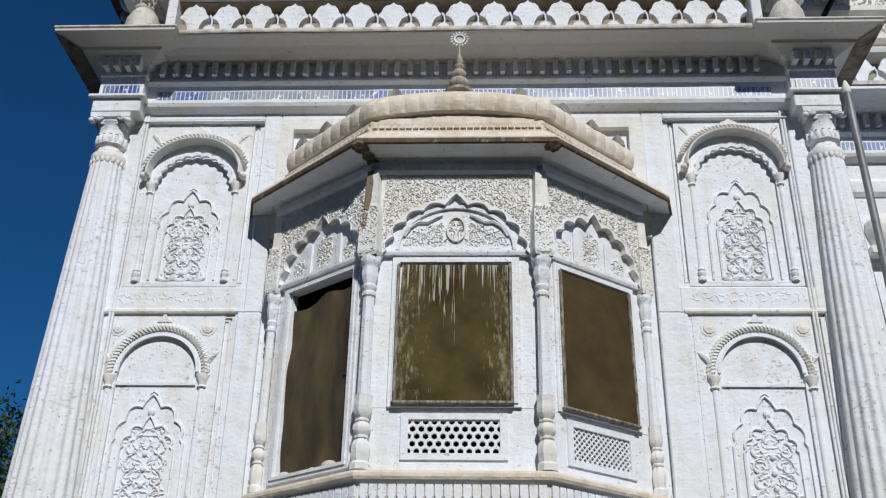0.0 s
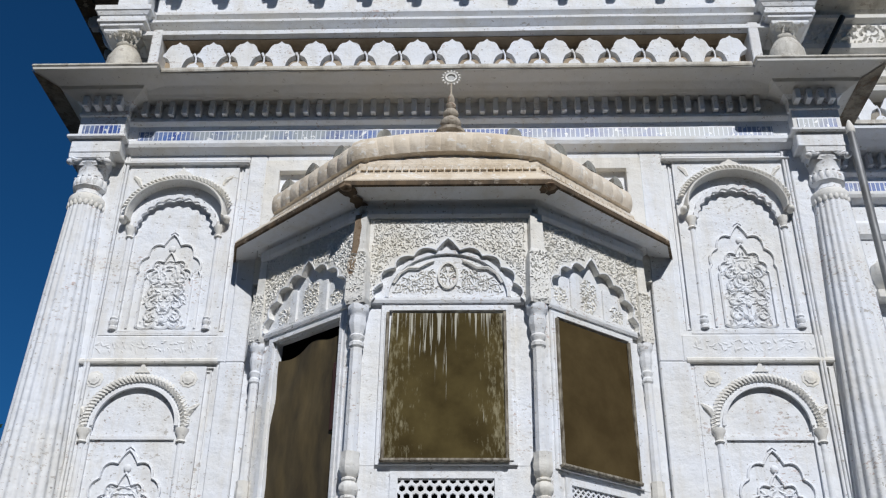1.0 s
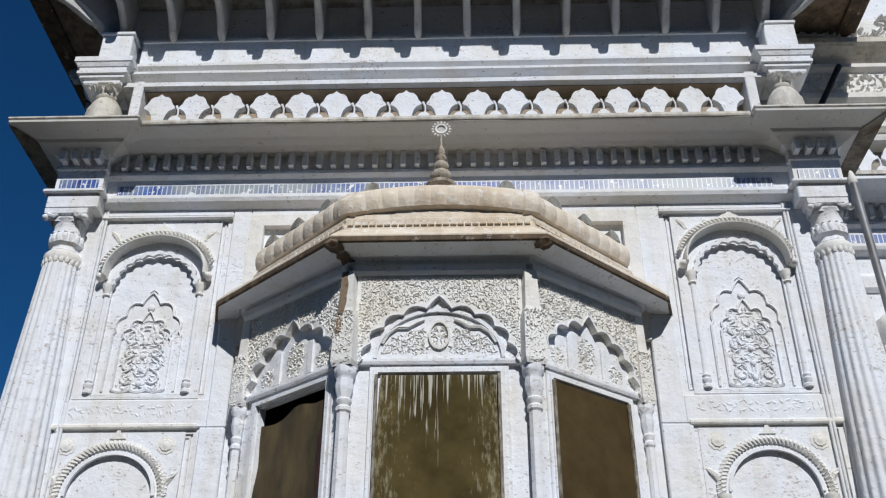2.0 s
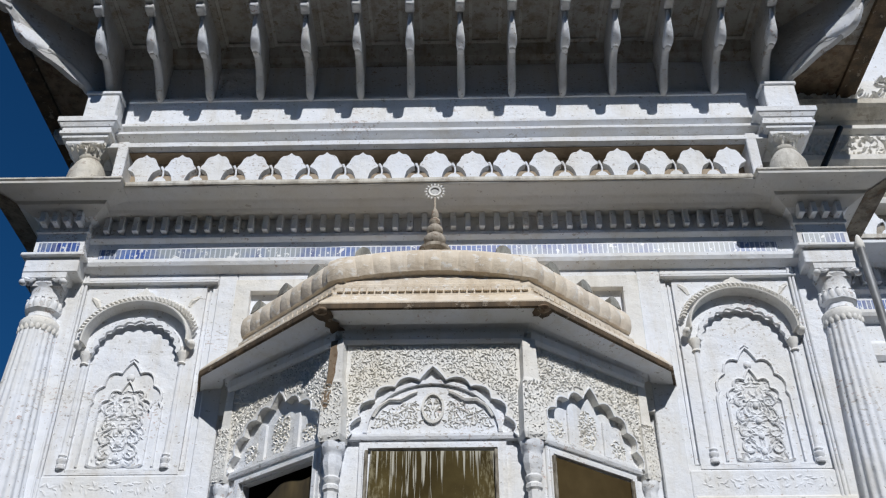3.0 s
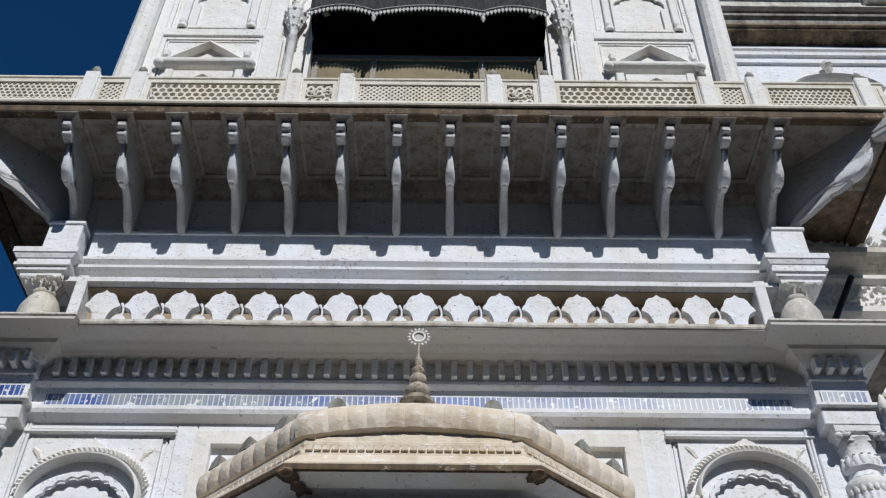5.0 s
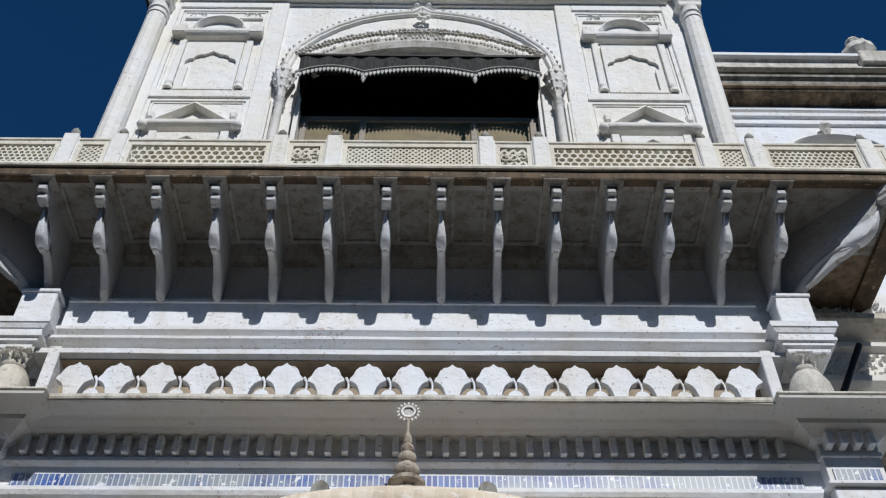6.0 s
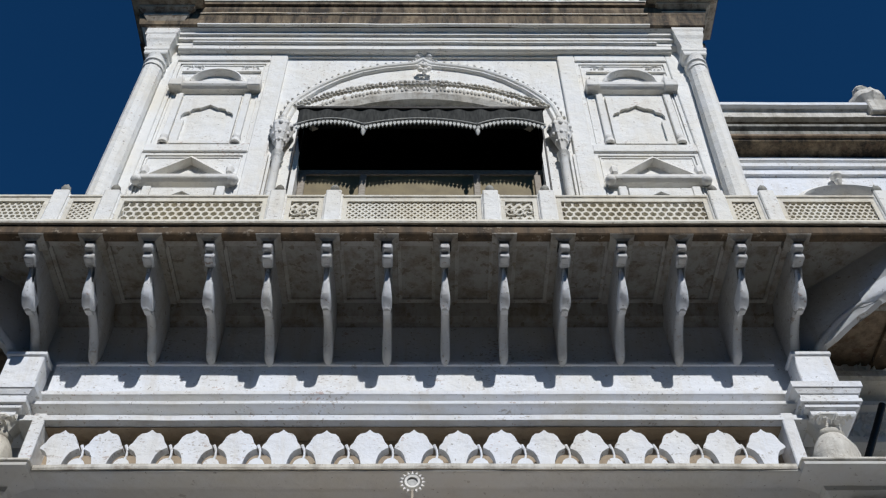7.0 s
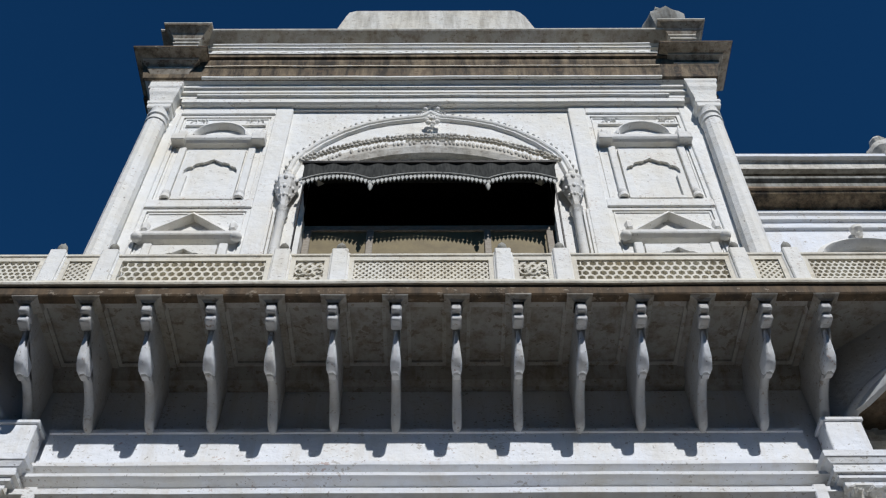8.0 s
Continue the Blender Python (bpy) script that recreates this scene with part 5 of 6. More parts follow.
def lower_niche(c, seed):
    t = thing("wall_niche", "round-arched white niche with roped arch and carved vase of flowers", "niche", group="arched wall niches")
    sp = 4.62
    hole = [(c + 0.43, 2.5)] + arc(c, sp, 0.43, 0.42, 0, 180, 22) + [(c - 0.43, 2.5)]
    b = B()
    holed(b, [(c - 0.66, 2.42), (c + 0.66, 2.42), (c + 0.66, 5.26), (c - 0.66, 5.26)], hole, 0.022, 0.062)
    part("field", b, WHITE, t)
    b = B()
    for r, th in ((0.45, 0.035), (0.56, 0.02)):
        band(b, arc(c, sp, r, r * 0.98, 0, 180, 30), [(0.0, 0.03), (0.0, 0.004), (th, 0.0), (th, 0.03)])
    part("arch_mould", b, WHITE, t)
    b = B()
    pts = arc(c, sp, 0.52, 0.51, 0, 180, 40)
    for i, (x, z) in enumerate(pts):
        a = radians(180 * i / 40) + 0.6
        tube(b, [(x - math.cos(a) * 0.045, 0.016, z - math.sin(a) * 0.045), (x, -0.006, z), (x + math.cos(a) * 0.045, 0.016, z + math.sin(a) * 0.045)], [0.018, 0.023, 0.018], 5)
    part("rope_arch", b, CARVED, t, "roped arch band")
    b = B()
    prism(b, [(c - 0.08, sp + 0.57), (c - 0.03, sp + 0.62), (c, sp + 0.70), (c + 0.03, sp + 0.62), (c + 0.08, sp + 0.57)], 0.006, 0.024)
    part("crest", b, CARVED, t)
    for sg in (-1, 1):
        colonette(t, c + sg * 0.50, 2.85, sp - 0.05, 0.04)
        b = B()
        lathe(b, [(0.10, -0.006), (0.095, 0.014), (0.07, 0.016), (0.06, 0.028), (0.03, 0.03), (0.02, 0.036)], 0, 0, 18, 1.0, 9, 0.10)
        ro = part("rosette", b, CARVED, t, "round rosette", True)
        ro.matrix_basis = pose(c + sg * 0.49, 0.030, 5.12, 90)
    ears(t, c, sp + 0.22, 0.54, 0.045)
    b = B()
    box(b, c - 0.43, c + 0.43, 0.035, 0.062, 4.48, 4.515)
    part("cross_bar", b, WHITE, t)
    plaque(t, c, 3.15, 4.32, 0.37, seed)
    b = B()
    lathe(b, [(0.05, 2.75), (0.09, 2.78), (0.05, 2.82), (0.04, 2.86), (0.10, 2.93), (0.16, 3.02), (0.17, 3.10), (0.12, 3.14)], c, 0.062, 16, 0.35)
    part("vase", b, CARVED, t, "carved flower vase", True)


lower_niche(-3.19, 81)
lower_niche(3.15, 82)
for s in (-1, 1):
    b = B()
    moulding(b, [(0.0, 5.285), (-0.010, 5.29), (-0.018, 5.305), (-0.016, 5.33), (-0.008, 5.34), (-0.004, 5.345), (0.03, 5.35), (0.03, 5.285)], min(s * 2.42, s * 3.90), max(s * 2.42, s * 3.90), wob=0.003)
    tagged(finish("sill", b, CARVED), "white moulded plaster ledge between the niches", "ledge", group="niche ledges")

# ---------------------------------------------------------------- upper storey
UPPER = [(0.0, 17.20), (0.09, 17.23), (0.09, 17.31), (0.14, 17.33), (0.14, 17.40), (0.18, 17.42), (0.18, 17.48), (0.24, 17.52), (0.25, 17.53), (0.28, 17.56), (0.29, 17.62), (0.32, 17.80), (0.36, 17.92), (0.36, 18.0), (0.40, 18.02), (0.40, 18.10), (0.1, 18.14)]
upper_cornice = cornice_thing("upper_cornice", "rain-stained upper cornice of the tower", UPPER[:8], -TW, TW, 9.0, LIME)
b = B()
ring_moulding(b, UPPER[7:], -TW, TW, 9.0)
part("fascia", b, STAINED, upper_cornice, "fascia streaked black and brown by rain")
for o, z0, z1, mt in ((0.295, 17.53, 17.57, LIME), (0.345, 17.80, 17.83, CREAM), (0.42, 18.09, 18.125, LIME)):
    b = B()
    moulding(b, [(-o + 0.05, z0), (-o, z0 + 0.01), (-o, z1), (-o + 0.2, z1 + 0.01), (-o + 0.2, z0)], -3.56, 3.60, wob=0.009)
    part("lip", b, mt, upper_cornice)
b = B()
band(b, [(0.112 * math.cos(math.pi * i / 8), 0.07 * math.sin(math.pi * i / 8)) for i in range(9)], [(-0.024, -0.33), (-0.024, -0.405), (0.022, -0.405), (0.022, -0.33)])
sc = part("scallop", b, LIME, upper_cornice)
sc.location = (-3.38, 0, 18.128)
for i in range(1, 27):
    again(sc, pose(-3.38 + i * 0.26, 0, 18.128))
b = B()
box(b, -3.50, 3.52, -0.34, -0.15, 18.115, 18.22)
part("scallop_back", b, SHADE_GRIME, upper_cornice)
b = B()
moulding(b, [(-0.15, 18.20), (-0.40, 18.205), (-0.40, 18.235), (-0.15, 18.25)], -3.50, 3.52, wob=0.006)
part("lip", b, LIME, upper_cornice)


b = B()
moulding(b, [(-0.05, 17.245), (-0.115, 17.25), (-0.13, 17.262), (-0.13, 17.292), (-0.115, 17.30), (-0.05, 17.31)], -3.60, 3.68, wob=0.006)
part("lip", b, LIME, upper_cornice)


def corner_lips(b, c, steps, base):
    r = quad_strip(b, [[(c - o, 0.25, z + base), (c - o, y, z + base), (c + o, y, z + base), (c + o, 0.25, z + base)] for o, y, z in steps])
    b.faces.new(r[-1])
    b.faces.new(r[0])


for c, dz in ((-4.08, 0.0), (4.19, 0.13)):
    b = B()
    corner_lips(b, c, ((0.165, -0.18, 16.86), (0.175, -0.19, 17.0), (0.20, -0.21, 17.12), (0.225, -0.235, 17.20), (0.23, -0.24, 17.30), (0.25, -0.255, 17.345), (0.25, -0.255, 17.48)), dz)
    th = tagged(finish("corner_cornice", b, LIME), "stained stepped cornice block over the upper corner column", "cornice", group="corner cornice blocks", kind="structure")
    b = B()
    corner_lips(b, c, ((0.23, -0.22, 17.482), (0.25, -0.25, 17.53), (0.29, -0.29, 17.64), (0.35, -0.345, 17.735), (0.35, -0.345, 17.765), (0.345, -0.34, 17.80), (0.43, -0.43, 17.862), (0.43, -0.43, 17.90), (0.44, -0.45, 17.905), (0.50, -0.53, 17.93), (0.565, -0.60, 17.945), (0.57, -0.605, 17.975)), dz)
    part("stepped_cove", b, RAINED, th, "coves streaked brown by rain")
    for o, y, z, h in ((0.357, -0.352, 17.738, 0.03), (0.437, -0.437, 17.868, 0.033)):
        b = B()
        corner_lips(b, c, ((o, y, z), (o, y, z + h)), dz)
        part("lip", b, CREAM, th, "worn cream edge")
    b = B()
    corner_lips(b, c, ((0.575, -0.61, 17.955), (0.58, -0.615, 17.985), (0.4, -0.4, 18.01)), dz)
    part("lip", b, EDGE, th, "rain-blackened edge")
# side cornice slabs seen from below
for s in (-1, 1):
    b = B()
    c = s * 4.40
    box(b, c - 0.25, c + 0.25, 0.26, 1.6 if s > 0 else 2.6, 17.90, 17.97)
    part("side_slab", b, SHADE_GRIME, upper_cornice, "brown-stained side eaves slab, darkened for its shaded underside")
ATT = [(0.04, 18.12), (0.04, 18.95), (0.09, 18.965), (0.09, 19.0), (0.07, 19.01), (0.10, 19.03), (0.115, 19.06)]
attic = cornice_thing("attic", "weathered attic parapet with a projecting coping", ATT, -TW, TW, 9.0, STONE)
for z in (18.30, 18.42):
    b = B()
    moulding(b, [(-0.03, z - 0.03), (-0.40, z), (-0.415, z + 0.012), (-0.415, z + 0.04), (-0.03, z + 0.06)], -3.52, 3.54, wob=0.008)
    part("lip", b, LIME, attic, "worn white lip")
# Coping underside reuses the soffit colour to hold its shade.
b = B()
ring_moulding(b, [(0.11, 19.058), (0.16, 19.07), (0.24, 19.10), (0.325, 19.13), (0.33, 19.16)], -TW, TW, 9.0)
part("coping", b, SOFFIT_SHADE, attic, "brown-grey coping underside, shade and weathering in its colour")
b = B()
ring_moulding(b, [(0.32, 19.14), (0.338, 19.15), (0.338, 19.182), (0.0, 19.22)], -TW, TW, 9.0)
part("coping_lip", b, STONE, attic, "chipped pale edge of the coping")
for c, dz in ((-4.06, 0.0), (4.20, 0.11)):
    b = B()
    corner_lips(b, c, ((0.20, -0.24, 17.96), (0.20, -0.24, 18.80), (0.22, -0.27, 18.81), (0.22, -0.27, 18.83), (0.20, -0.25, 18.84), (0.20, -0.25, 18.90), (0.23, -0.28, 18.915), (0.23, -0.28, 18.94)), dz)
    part("corner_post", b, STONE, attic)
    b = B()
    corner_lips(b, c, ((0.22, -0.27, 18.942), (0.28, -0.33, 19.04), (0.36, -0.42, 19.11), (0.39, -0.45, 19.125), (0.395, -0.455, 19.155)), dz)
    part("corner_cove", b, RAINED, attic)
    b = B()
    corner_lips(b, c, ((0.402, -0.462, 19.145), (0.402, -0.462, 19.172), (0.3, -0.3, 19.20)), dz)
    part("corner_lip", b, STONE, attic)
b = B()
prism(b, [(-1.82, 19.3), (-1.70, 19.80), (-1.55, 20.45), (-1.50, 20.62), (-1.38, 20.70), (1.50, 20.70), (1.60, 20.62), (1.68, 20.45), (1.86, 19.80), (1.98, 19.3)], 0.02, 0.75)
tagged(finish("parapet_block", b, STONE), "rounded stained white block standing on the roof parapet", "parapet", kind="structure")
u = thing("roof_urn", "weathered grey lotus urn on the parapet corner", "urn")
b = B()
lathe(b, [(0.34, 19.24), (0.36, 19.40), (0.30, 19.44), (0.28, 19.46), (0.34, 19.56), (0.40, 19.72), (0.42, 19.95), (0.36, 20.15), (0.22, 20.32), (0.10, 20.45), (0.05, 20.6)], 4.12, 0.05, 24, 1.0, 8, 0.14)
part("bowl", b, GREYSTONE, u, "", True)
b = B()
lathe(b, [(0.04, 20.55), (0.09, 20.66), (0.05, 20.78), (0.01, 20.9)], 4.12, 0.05, 12)
part("tip", b, GREYSTONE, u, "", True)

for s in (-1, 1):
    t = thing("column", "plain white corner column of the upper storey", "column", group="upper corner columns")
    c, foot = (-4.06, -4.075) if s < 0 else (4.17, 3.99)
    b = B()
    lathe(b, [(0.175, 11.35), (0.175, 11.5), (0.165, 11.55), (0.150, 16.42)], 0.0, -0.08, 12)
    for v in b.verts:
        v.co.x += foot + (c - foot) * (v.co.z - 11.35) / 5.07
    part("shaft", b, LIME, t)
    b = B()
    lathe(b, [(0.14, 16.40), (0.165, 16.42), (0.165, 16.46), (0.145, 16.48), (0.145, 16.54), (0.17, 16.56), (0.17, 16.60), (0.15, 16.62), (0.155, 16.68), (0.17, 16.75)], c, -0.08, 20)
    part("capital", b, LIME, t, "", True)
    b = B()
    r = quad_strip(b, [[(c - o, 0.0, z), (c - o, -0.10 - o * 0.75, z), (c + o, -0.10 - o * 0.75, z), (c + o, 0.0, z)] for o, z in ((0.16, 16.72), (0.175, 16.74), (0.175, 16.82), (0.19, 16.84), (0.19, 16.90))])
    b.faces.new(r[0]), b.faces.new(r[-1])
    part("abacus", b, LIME, t)


def cusp_hole(c, z0, zs):
    half = [(0.31, z0), (0.31, zs), (0.37, zs + 0.015), (0.375, zs + 0.12), (0.345, zs + 0.19), (0.29, zs + 0.225), (0.27, zs + 0.22), (0.235, zs + 0.29), (0.16, zs + 0.325), (0.13, zs + 0.32), (0.07, zs + 0.36)]
    return [(c + x, z) for x, z in half] + [(c, zs + 0.41)] + [(c - x, z) for x, z in reversed(half)]


def upper_panel(c, seed):
    t = thing("blind_window", "white plaster blind window with arched hood and pediment", "blind window", group="upper blind windows")
    # hood on top
    b = B()
    moulding(b, [(0.06, 16.02), (-0.02, 16.03), (-0.06, 16.06), (-0.08, 16.09), (-0.08, 16.16), (-0.02, 16.19), (0.06, 16.19)], c - 0.60, c + 0.60)
    part("shelf", b, CARVED, t)
    b = B()
    prism(b, arc(c, 16.19, 0.47, 0.41, 0, 180, 20), 0.03, 0.062)
    part("tympanum", b, LIME, t)
    b = B()
    band(b, arc(c, 16.19, 0.43, 0.385, 0, 180, 24), [(0.0, 0.06), (-0.005, 0.0), (0.02, -0.03), (0.035, -0.075), (0.06, -0.085), (0.08, -0.05), (0.085, 0.06)])
    part("arched_hood", b, CARVED, t, "", True)
    for sg in (-1, 1):
        b = B()
        box(b, c + sg * 0.58 - 0.10, c + sg * 0.58 + 0.10, -0.11, 0.06, 16.02, 16.19, 0.012)
        part("shelf_end", b, CARVED, t)
        b = B()
        lathe(b, [(0.05, 16.19), (0.075, 16.24), (0.08, 16.31), (0.05, 16.38), (0.02, 16.42)], c + sg * 0.56, 0.0, 12, 1.0, 6, 0.15)
        part("knob", b, CARVED, t, "", True)
        b = B()
        box(b, c + sg * 0.50 - 0.05, c + sg * 0.50 + 0.05, 0.005, 0.062, 14.68, 15.97, 0.01)
        part("flat_pilaster", b, LIME, t)
        b = B()
        lathe(b, [(0.07, 14.68), (0.07, 14.74), (0.05, 14.77), (0.065, 14.82), (0.05, 14.86)], c + sg * 0.50, 0.03, 12)
        part("pilaster_foot", b, CARVED, t, "", True)
    b = B()
    holed(b, [(c - 0.42, 14.66), (c + 0.42, 14.66), (c + 0.42, 15.90), (c - 0.42, 15.90)], cusp_hole(c, 14.72, 15.24), 0.012, 0.062)
    part("cusped_field", b, LIME, t)
    b = B()
    leaves(b, lambda x, z: abs(abs(x - c) - 0.42) < 0.13, c, c + 0.55, 16.70, 16.84, 0.055, 0.06, 0.05, 0.035, seed, c)
    part("ornament", b, CARVED, t)
    b = B()
    box(b, c - 0.60, c + 0.60, 0.02, 0.062, 16.62, 16.66)
    part("fillet", b, LIME, t)
    # lower pediment
    b = B()
    moulding(b, [(0.06, 13.70), (-0.02, 13.71), (-0.07, 13.74), (-0.08, 13.76), (-0.08, 13.81), (-0.02, 13.84), (0.06, 13.84)], c - 0.66, c + 0.66)
    part("pediment_shelf", b, CARVED, t)
    b = B()
    band(b, [(c + 0.52, 13.84), (c, 14.24), (c - 0.52, 13.84)], [(-0.02, 0.06), (-0.02, -0.05), (0.04, -0.075), (0.045, 0.06)])
    part("pediment", b, CARVED, t)
    for sg in (-1, 1):
        b = B()
        lathe(b, [(0.03, 13.84), (0.055, 13.87), (0.045, 13.90), (0.06, 13.96), (0.03, 14.03), (0.01, 14.05)], c + sg * 0.56, -0.04, 12, 1.0, 6, 0.12)
        part("knob", b, CARVED, t, "", True)
        b = B()
        bmesh.ops.create_icosphere(b, subdivisions=2, radius=0.075)
        for v in b.verts:
            v.co += Vector((c + sg * 0.63, -0.04, 13.73))
        part("shelf_end", b, CARVED, t, "", True)
        b = B()
        box(b, c + sg * 0.48 - 0.055, c + sg * 0.48 + 0.055, 0.0, 0.062, 12.0, 13.66, 0.01)
        part("flat_pilaster", b, LIME, t)
    b = B()
    holed(b, [(c - 0.41, 12.05), (c + 0.41, 12.05), (c + 0.41, 13.60), (c - 0.41, 13.60)], cusp_hole(c, 12.1, 13.12), -0.01, 0.062)
    part("cusped_field", b, LIME, t)


upper_panel(-3.07, 91)
upper_panel(3.12, 92)

# great arch over the upper window
ga = thing("window_arch", "broad plaster arch with beaded edge and leaf keystone", "arch")
b = B()
HALF_ARCH = [(2.06, 14.95), (2.05, 15.31), (1.975, 15.68), (1.88, 15.88), (1.66, 16.17), (1.355, 16.46), (1.03, 16.67), (0.70, 16.79), (0.36, 16.86), (0.15, 16.92), (0.0, 17.03)]
HALF_LINE = [(x - 0.10, z - 0.06) for x, z in HALF_ARCH[:-2]] + [(0.13, 16.82), (0.07, 16.86)]
ARCH_LINE = HALF_LINE + [(0.0, 16.95)] + [(-x, z) for x, z in reversed(HALF_LINE)]
band(b, ARCH_LINE, [(0.062, 0.06), (0.058, 0.030), (0.042, 0.008), (0.020, 0.012), (0.004, 0.034), (-0.008, 0.030), (-0.022, 0.004), (-0.05, -0.006), (-0.078, 0.006), (-0.09, 0.030), (-0.09, 0.06)])
part("arch_mould", b, LIME, ga, "", True)


b = B()
for (xa, za), (xb, zb) in zip(ARCH_LINE[1:-1], ARCH_LINE[2:-1]):
    L = math.hypot(xb - xa, zb - za)
    n = max(1, round(L / 0.11))
    dx, dz = (xb - xa) / L, (zb - za) / L
    for k in range(n):
        f = (k + 0.5) / n
        o = 0.098 + 0.012 * math.sin(xa * 7 + k * 2.3)
        lump(b, xa + (xb - xa) * f + dz * o, 0.03, za + (zb - za) * f - dx * o, 0.026, 0.040, 0.024)
tagged(part("bead_edge", b, CARVED, ga, "row of small beads along the arch"), kind="stuff")
b = B()
for k in range(7):
    a = math.pi * k / 3.5 + 0.4
    lump(b, 0.025 + 0.085 * math.cos(a), -0.06, 16.60 + 0.085 * math.sin(a), 0.045, 0.04, 0.045)
lump(b, 0.025, -0.09, 16.60, 0.035, 0.035, 0.04)
lump(b, 0.025, -0.05, 16.48, 0.03, 0.03, 0.05)
part("keystone", b, CARVED, ga, "carved flower keystone", True)
b = B()
for k, (x, z) in enumerate(((-0.09, 17.05), (0.10, 17.06), (-0.05, 17.11), (0.07, 17.11), (0.02, 17.14))):
    lump(b, x + 0.01, 0.02, z, 0.042, 0.05, 0.04)
part("crest", b, CARVED, ga, "small leaf crest", True)
b = B()
moulding(b, [(0.06, 16.10), (-0.08, 16.11), (-0.10, 16.16), (0.06, 16.18)], -0.36, 0.36)
leaves(b, lambda x, z: True, -0.34, 0.34, 16.02, 16.12, 0.07, -0.05, 0.05, 0.05, 78)
part("small_shelf", b, CARVED, ga)
# leafy inner hood
b = B()
hl = arc(0, 13.16, 2.66, 2.66, 50.5, 129.5, 40)
band(b, hl, [(-0.03, 0.06), (-0.04, -0.10), (0.02, -0.17), (0.12, -0.16), (0.22, -0.12), (0.25, 0.06)])
rnd = random.Random(17)
for i, (x, z) in enumerate(arc(0, 13.16, 2.66, 2.66, 50.5, 129.5, 64)):
    d = Vector((x, z - 13.16)).normalized()
    o, k = 0.16 + rnd.uniform(-0.02, 0.02), rnd.uniform(0.75, 1.25)
    lump(b, x + d.x * o, -0.165, z + d.y * o, 0.032 * k, 0.04, 0.034 * k)
    o = 0.085 + rnd.uniform(-0.015, 0.015)
    lump(b, x + d.x * o, -0.18, z + d.y * o, 0.034, 0.032, 0.026 * k)
    if rnd.random() < 0.85:
        o = -0.03 + rnd.uniform(-0.012, 0.012)
        lump(b, x + d.x * o, -0.165, z + d.y * o, 0.024, 0.024, 0.052 * rnd.uniform(0.7, 1.35))
    lump(b, x + d.x * 0.005, -0.075, z - 0.02 + d.y * 0.005, 0.028, 0.05 * k, 0.03)
part("leaf_hood", b, STONE, ga, "curved hood of weathered carved leaves")
b = B()
prism(b, arc(0, 13.16, 2.68, 2.68, 50.5, 129.5, 30) + [(-1.70, 15.17), (1.70, 15.17)], 0.005, 0.062)
part("hood_back", b, LIME, ga)
for s in (-1, 1):
    b = B()
    lathe(b, [(0.03, 14.35), (0.06, 14.42), (0.05, 14.47), (0.09, 14.55), (0.13, 14.68), (0.17, 14.82), (0.18, 14.92), (0.12, 14.98)], s * 1.93, -0.05, 18, 1.0, 6, 0.15)
    for k in range(7):
        a = math.pi + math.pi * k / 6
        for r, z, q in ((0.150, 14.87, 0.034), (0.110, 14.71, 0.030), (0.075, 14.57, 0.024)):
            lump(b, s * 1.93 + math.cos(a) * r, -0.05 + math.sin(a) * r, z, q, q, q * 1.6)
    part("corbel", b, CARVED, ga, "leafy corbel", True)
    b = B()
    lathe(b, [(0.10, 11.4), (0.10, 11.6), (0.065, 11.65), (0.06, 14.2), (0.085, 14.24), (0.06, 14.28), (0.09, 14.33), (0.05, 14.37)], s * 1.93, -0.03, 14)
    part("colonette", b, LIME, ga, "", True)
    b = B()
    for k in range(4):
        lump(b, s * (1.93 + 0.012 * k), 0.01, 15.02 + 0.10 * k, 0.065 - 0.008 * k, 0.05, 0.075)
        lump(b, s * (2.00 - 0.01 * k), 0.02, 15.06 + 0.10 * k, 0.05 - 0.006 * k, 0.045, 0.06)
    part("leaf_cluster", b, CARVED, ga, "hanging cluster of leaves")

# upper window and its awning
uw = thing("upper_window", "wide timber window with ochre blinds below a black awning", "window")
b = B()
box(b, -1.66, 1.66, 0.21, 0.28, 14.20, 14.31, 0.008)
part("head", b, BROWN, uw)
for x in (-1.60, -0.78, 0.76, 1.58):
    b = B()
    box(b, x - 0.045, x + 0.045, 0.205, 0.285, 11.9, 14.20, 0.008)
    part("mullion", b, BROWN, uw)
for x0, x1 in ((-1.56, -0.82), (-0.735, 0.715), (0.805, 1.54)):
    b = B()
    box(b, x0, x1, 0.24, 0.26, 11.9, 14.20)
    part("blind", b, YELLOW, uw, "ochre blind")
# Black sheets added where only shade under the awning darkens the opening.
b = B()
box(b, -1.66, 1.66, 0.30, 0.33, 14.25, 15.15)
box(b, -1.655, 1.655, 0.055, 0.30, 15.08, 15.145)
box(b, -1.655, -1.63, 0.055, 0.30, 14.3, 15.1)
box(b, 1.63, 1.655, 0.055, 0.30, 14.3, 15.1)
part("black_panel", b, BLACK, uw, "black sheets holding the shade above the window head")
aw = thing("awning", "black cloth awning with scalloped fringed valance", "awning")
AZ = 14.92
b = B()
r = quad_strip(b, [[(-1.68, 0.05, 15.12), (1.68, 0.05, 15.12)], [(-1.68, -0.37, AZ), (1.68, -0.37, AZ)], [(-1.68, -0.37, AZ - 0.03), (1.68, -0.37, AZ - 0.03)], [(-1.68, 0.05, 15.08), (1.68, 0.05, 15.08)]], closed=False)
part("roof_cloth", b, AWNING, aw)


